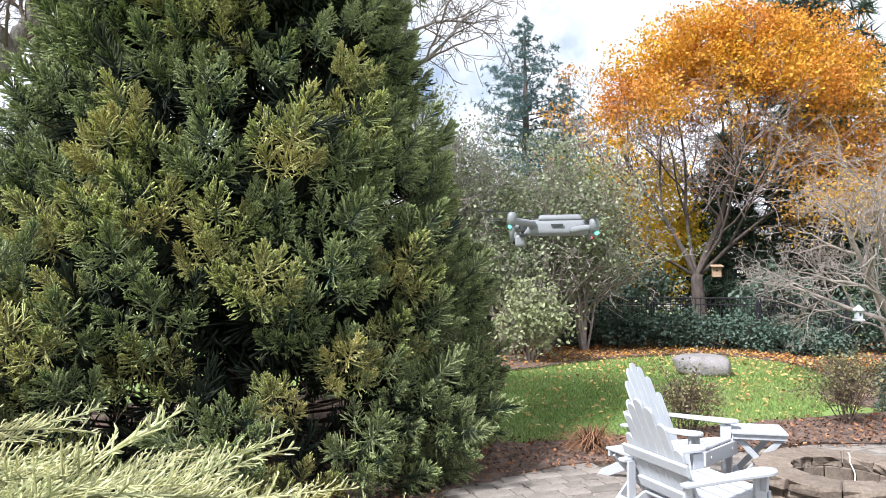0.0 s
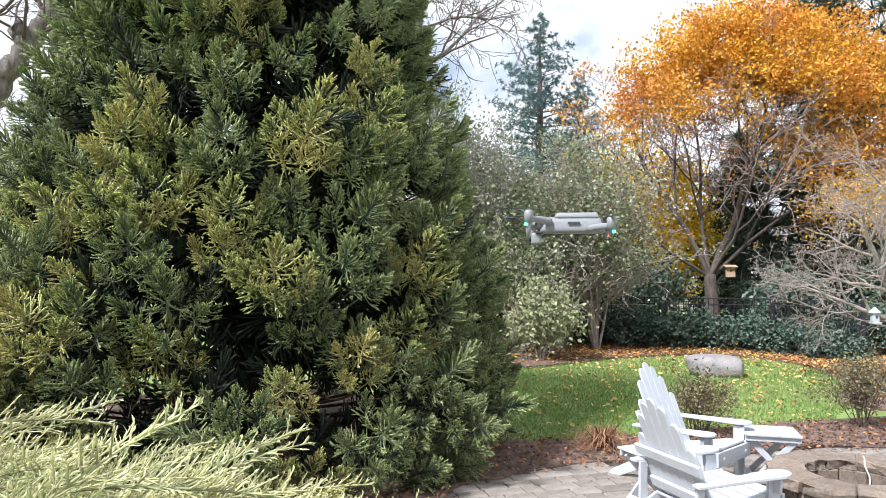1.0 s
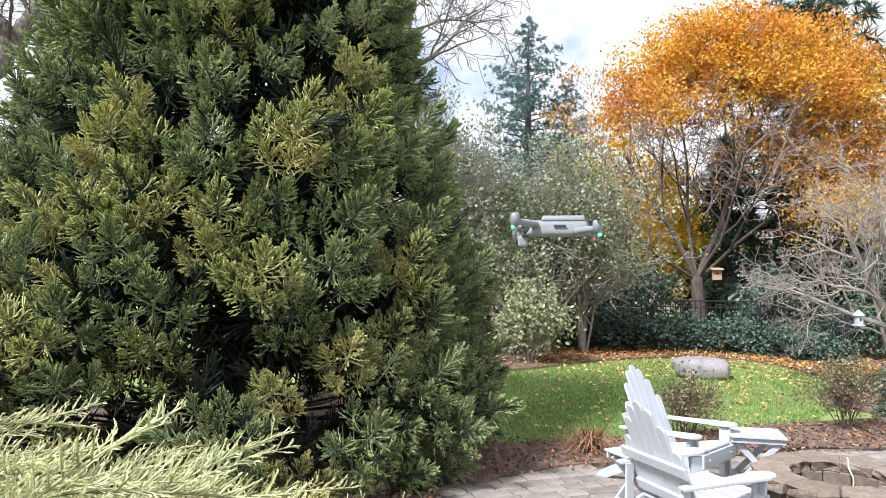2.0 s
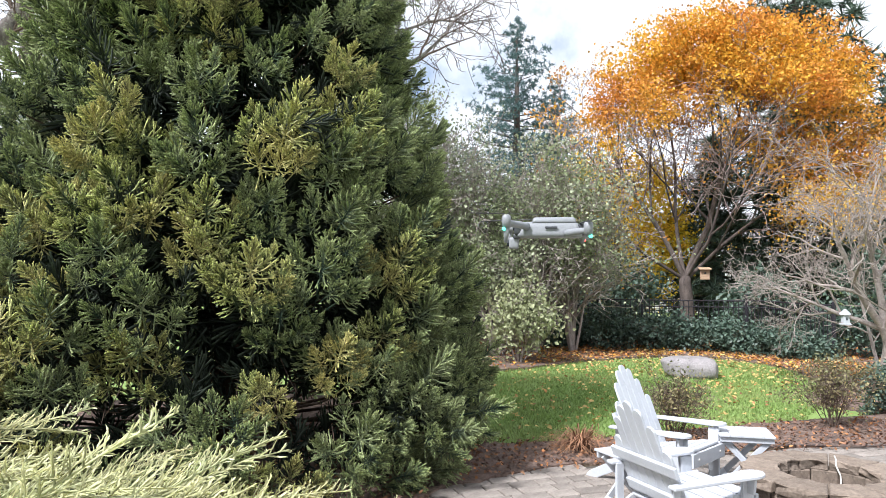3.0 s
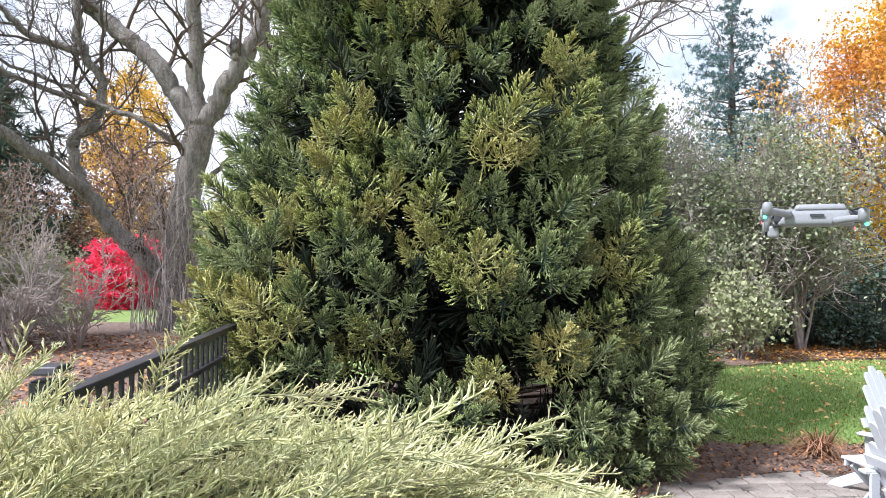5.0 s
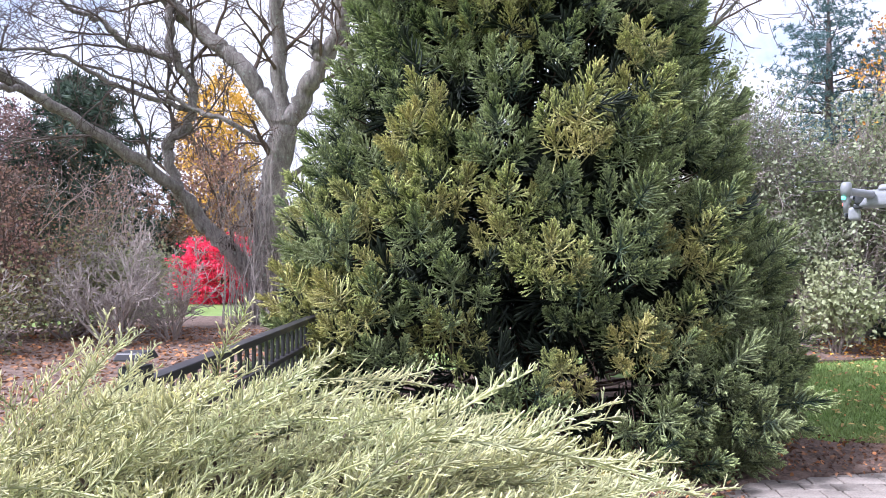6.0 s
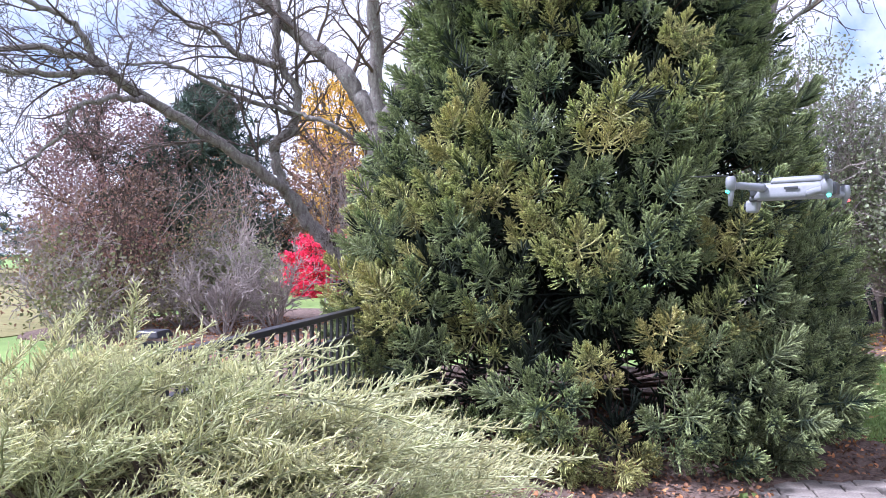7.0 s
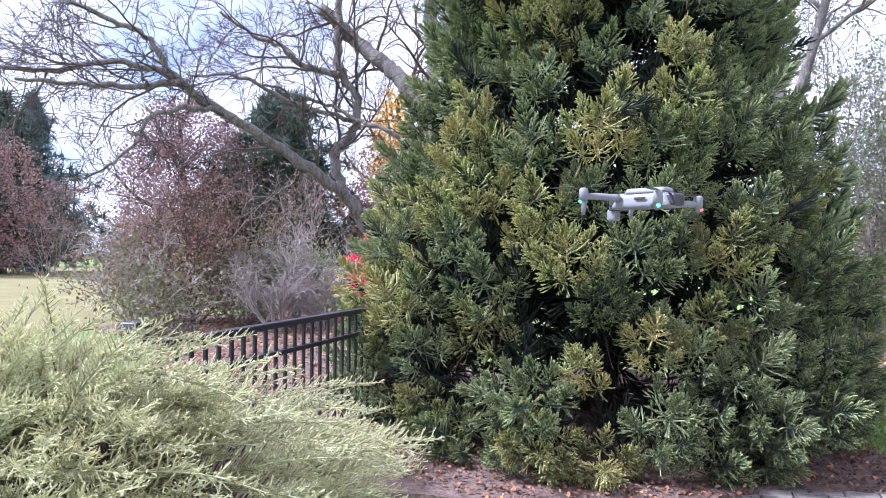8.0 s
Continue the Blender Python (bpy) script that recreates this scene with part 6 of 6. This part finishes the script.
def bird_feeder():
    """White lantern-shaped feeder that hangs from the crabapple."""
    f = thing("bird_feeder", (6.03, 10.42, 1.08), 0, "white lantern-shaped bird feeder hanging from a twig", "bird feeder")
    f.scale = (0.72, 0.72, 0.85)
    part("base", box_bm(0.17, 0.17, 0.03, pose(0, 0, 0.015), 0.006, 1), M_WHITE, f)
    part("case", box_bm(0.12, 0.12, 0.15, pose(0, 0, 0.105), 0.006, 1), M_WHITE, f)
    # thin panel on the uncut case, coloured like the shade within
    part("dark_opening_panel", box_bm(0.035, 0.004, 0.05, pose(0, -0.0615, 0.11), 0.001, 1), M_DRONE_D, f)
    part("roof", tube_bm([(0, 0, 0.18), (0, 0, 0.20), (0, 0, 0.25), (0, 0, 0.275)], [0.115, 0.105, 0.045, 0.018], 8), M_WHITE, f)
    part("hanger", tube_bm([(0, 0, 0.27), (0.01, 0, 0.6), (0.03, 0, 1.05)], 0.004, 5), M_DRONE_D, f, "thin dark wire")


bird_box()
bird_feeder()


# ---- houses behind the garden ----
def house(at, turn, sx, sy, eave, ridge, wall_mat, label, windows):
    h = thing("house", (*at, 0), turn, label, "house")
    w = part("wall", box_bm(sx, sy, eave, pose(0, 0, eave / 2), 0, 1), wall_mat, h)
    k = int(eave / 0.2)
    g = Geo()
    for i in range(k):
        z = eave * i / k
        v, f3, f4, a = tube_arrays([(-sx / 2, -sy / 2 - 0.012, z + 0.02), (sx / 2, -sy / 2 - 0.012, z + 0.02)], 0.022, 4)
        g.add(v, f3, f4, a)
    geo_part("lap_siding", g, wall_mat, w, kind="stuff", smooth=False)
    run_ = sy / 2 + 0.45
    rise = ridge - eave
    ln, ang = math.hypot(run_, rise + 0.12), math.degrees(math.atan2(rise + 0.12, run_))
    for s in (-1, 1):
        r = part("roof", box_bm(sx + 0.8, ln, 0.12, pose(0, s * run_ / 2, (eave + ridge) / 2, -s * ang, 0, 0), 0.01, 1), M_ROOF, h, "grey shingle roof")
        c = Geo()
        for i in range(int(ln / 0.22)):
            c.add(*[q for q in tube_arrays([(-sx / 2 - 0.4, -ln / 2 + 0.22 * i, 0.064), (sx / 2 + 0.4, -ln / 2 + 0.22 * i, 0.064)], 0.012, 4)])
        geo_part("shingle_course", c, M_ROOF, r, kind="stuff", smooth=False).matrix_basis = pose(0, s * run_ / 2, (eave + ridge) / 2, -s * ang, 0, 0)
        bm = bmesh.new()
        x = s * (sx / 2 - 0.01)
        bm.faces.new([bm.verts.new((x, -sy / 2, eave)), bm.verts.new((x, sy / 2, eave)), bm.verts.new((x, 0, ridge))])
        up = bmesh.ops.extrude_face_region(bm, geom=bm.faces[:])
        bmesh.ops.translate(bm, vec=(-s * 0.1, 0, 0), verts=[e for e in up["geom"] if isinstance(e, bmesh.types.BMVert)])
        bmesh.ops.recalc_face_normals(bm, faces=bm.faces)
        part("gable", bm, wall_mat, h)
        part("fascia", box_bm(sx + 0.84, 0.03, 0.18, pose(0, s * (run_ + 0.02), eave - 0.10), 0.005, 1), M_WSIDING, h, "white eaves board")
    for x, z in windows:
        win = part("window", box_bm(1.0, 0.05, 1.1, pose(x, -sy / 2 - 0.03, z), 0.01, 1), M_WSIDING, h, "white window frame")
        for dx in (-0.23, 0.23):
            part("pane", box_bm(0.40, 0.02, 0.95, pose(x + dx, -sy / 2 - 0.06, z), 0.004, 1), M_GLASS, win, "dark glass")


house((10.6, 35.2), -8, 9.5, 6.5, 2.7, 4.6, M_SIDING, "low grey house with shingle roof behind the trees", ((-3.0, 1.5), (-0.8, 1.5), (2.4, 1.5)))
house((0.9, 28.0), 6, 3.4, 3.0, 2.1, 3.0, M_WSIDING, "small white sided shed behind the shrubs", ((0.6, 1.2),))


# ---- patio, its pavers one by one ----
def patio():
    edge = [(-0.5, 0.0), (-0.15, 1.6), (-0.55, 3.4), (-0.25, 5.2), (0.05, 6.12), (0.55, 6.58), (1.6, 6.92), (3.6, 7.46), (6.4, 8.0), (7.4, 6.0), (7.0, 2.0), (6.0, -1.0), (3.0, -2.2), (0.0, -1.6)]
    line = closed(edge, 6)
    base = tagged(part("patio", flat_patch(line, -0.008, -0.06), M_JOINT), "patio of tan and grey concrete pavers in mixed sizes", "patio", kind="structure")
    poly = [tuple(q) for q in line]
    rng = np.random.default_rng(3)
    turn = math.radians(18)
    ct, st = math.cos(turn), math.sin(turn)
    sizes = ((0.155, 0.155), (0.235, 0.155), (0.315, 0.155))
    meshes, near, rest = {}, [], []
    row = 0
    w = -7.0
    while w < 9.0:
        u = -5.0 + rng.uniform(0, 0.2)
        while u < 9.0:
            s = int(rng.choice(3, p=(0.3, 0.4, 0.3)))
            ln = sizes[s][0]
            x, y = ct * (u + ln / 2) - st * w, st * (u + ln / 2) + ct * w
            if inside(x, y, poly):
                if math.hypot(x - PIT[0], y - PIT[1]) > 0.62:
                    (near if 0.0 < x < 3.3 and 5.0 < y < 7.3 else rest).append((x, y, s))
            u += ln + 0.015
        w += 0.170
        row += 1
    near.sort(key=lambda q: (q[0] - 1.2) ** 2 + (q[1] - 6.2) ** 2)
    rest += near[295:]
    for x, y, s in near[:295]:
        if s not in meshes:
            o = part("paver", box_bm(sizes[s][0], sizes[s][1], 0.06, None, 0.007, 1), M_PAVER, base)
            meshes[s] = o.data
        else:
            o = link_mesh("paver", meshes[s], base)
        o.matrix_basis = pose(x, y, -0.024 + rng.normal(0, 0.0015), rng.normal(0, 0.35), rng.normal(0, 0.35), 18 + rng.normal(0, 0.5))
    g = Geo()
    for x, y, s in rest:
        a, b = sizes[s][0] / 2, sizes[s][1] / 2
        t, z = 0.007, 0.006 + rng.normal(0, 0.0015)
        v = [(-a, -b, -0.05), (a, -b, -0.05), (a, b, -0.05), (-a, b, -0.05), (-a, -b, z - t), (a, -b, z - t), (a, b, z - t), (-a, b, z - t), (-a + t, -b + t, z), (a - t, -b + t, z), (a - t, b - t, z), (-a + t, b - t, z)]
        v = [(x + ct * p - st * q, y + st * p + ct * q, r) for p, q, r in v]
        g.add(v, None, [(0, 1, 5, 4), (1, 2, 6, 5), (2, 3, 7, 6), (3, 0, 4, 7), (4, 5, 9, 8), (5, 6, 10, 9), (6, 7, 11, 10), (7, 4, 8, 11), (8, 9, 10, 11)])
    geo_part("pavers", g, M_PAVER, base, kind="stuff", smooth=False)


patio()
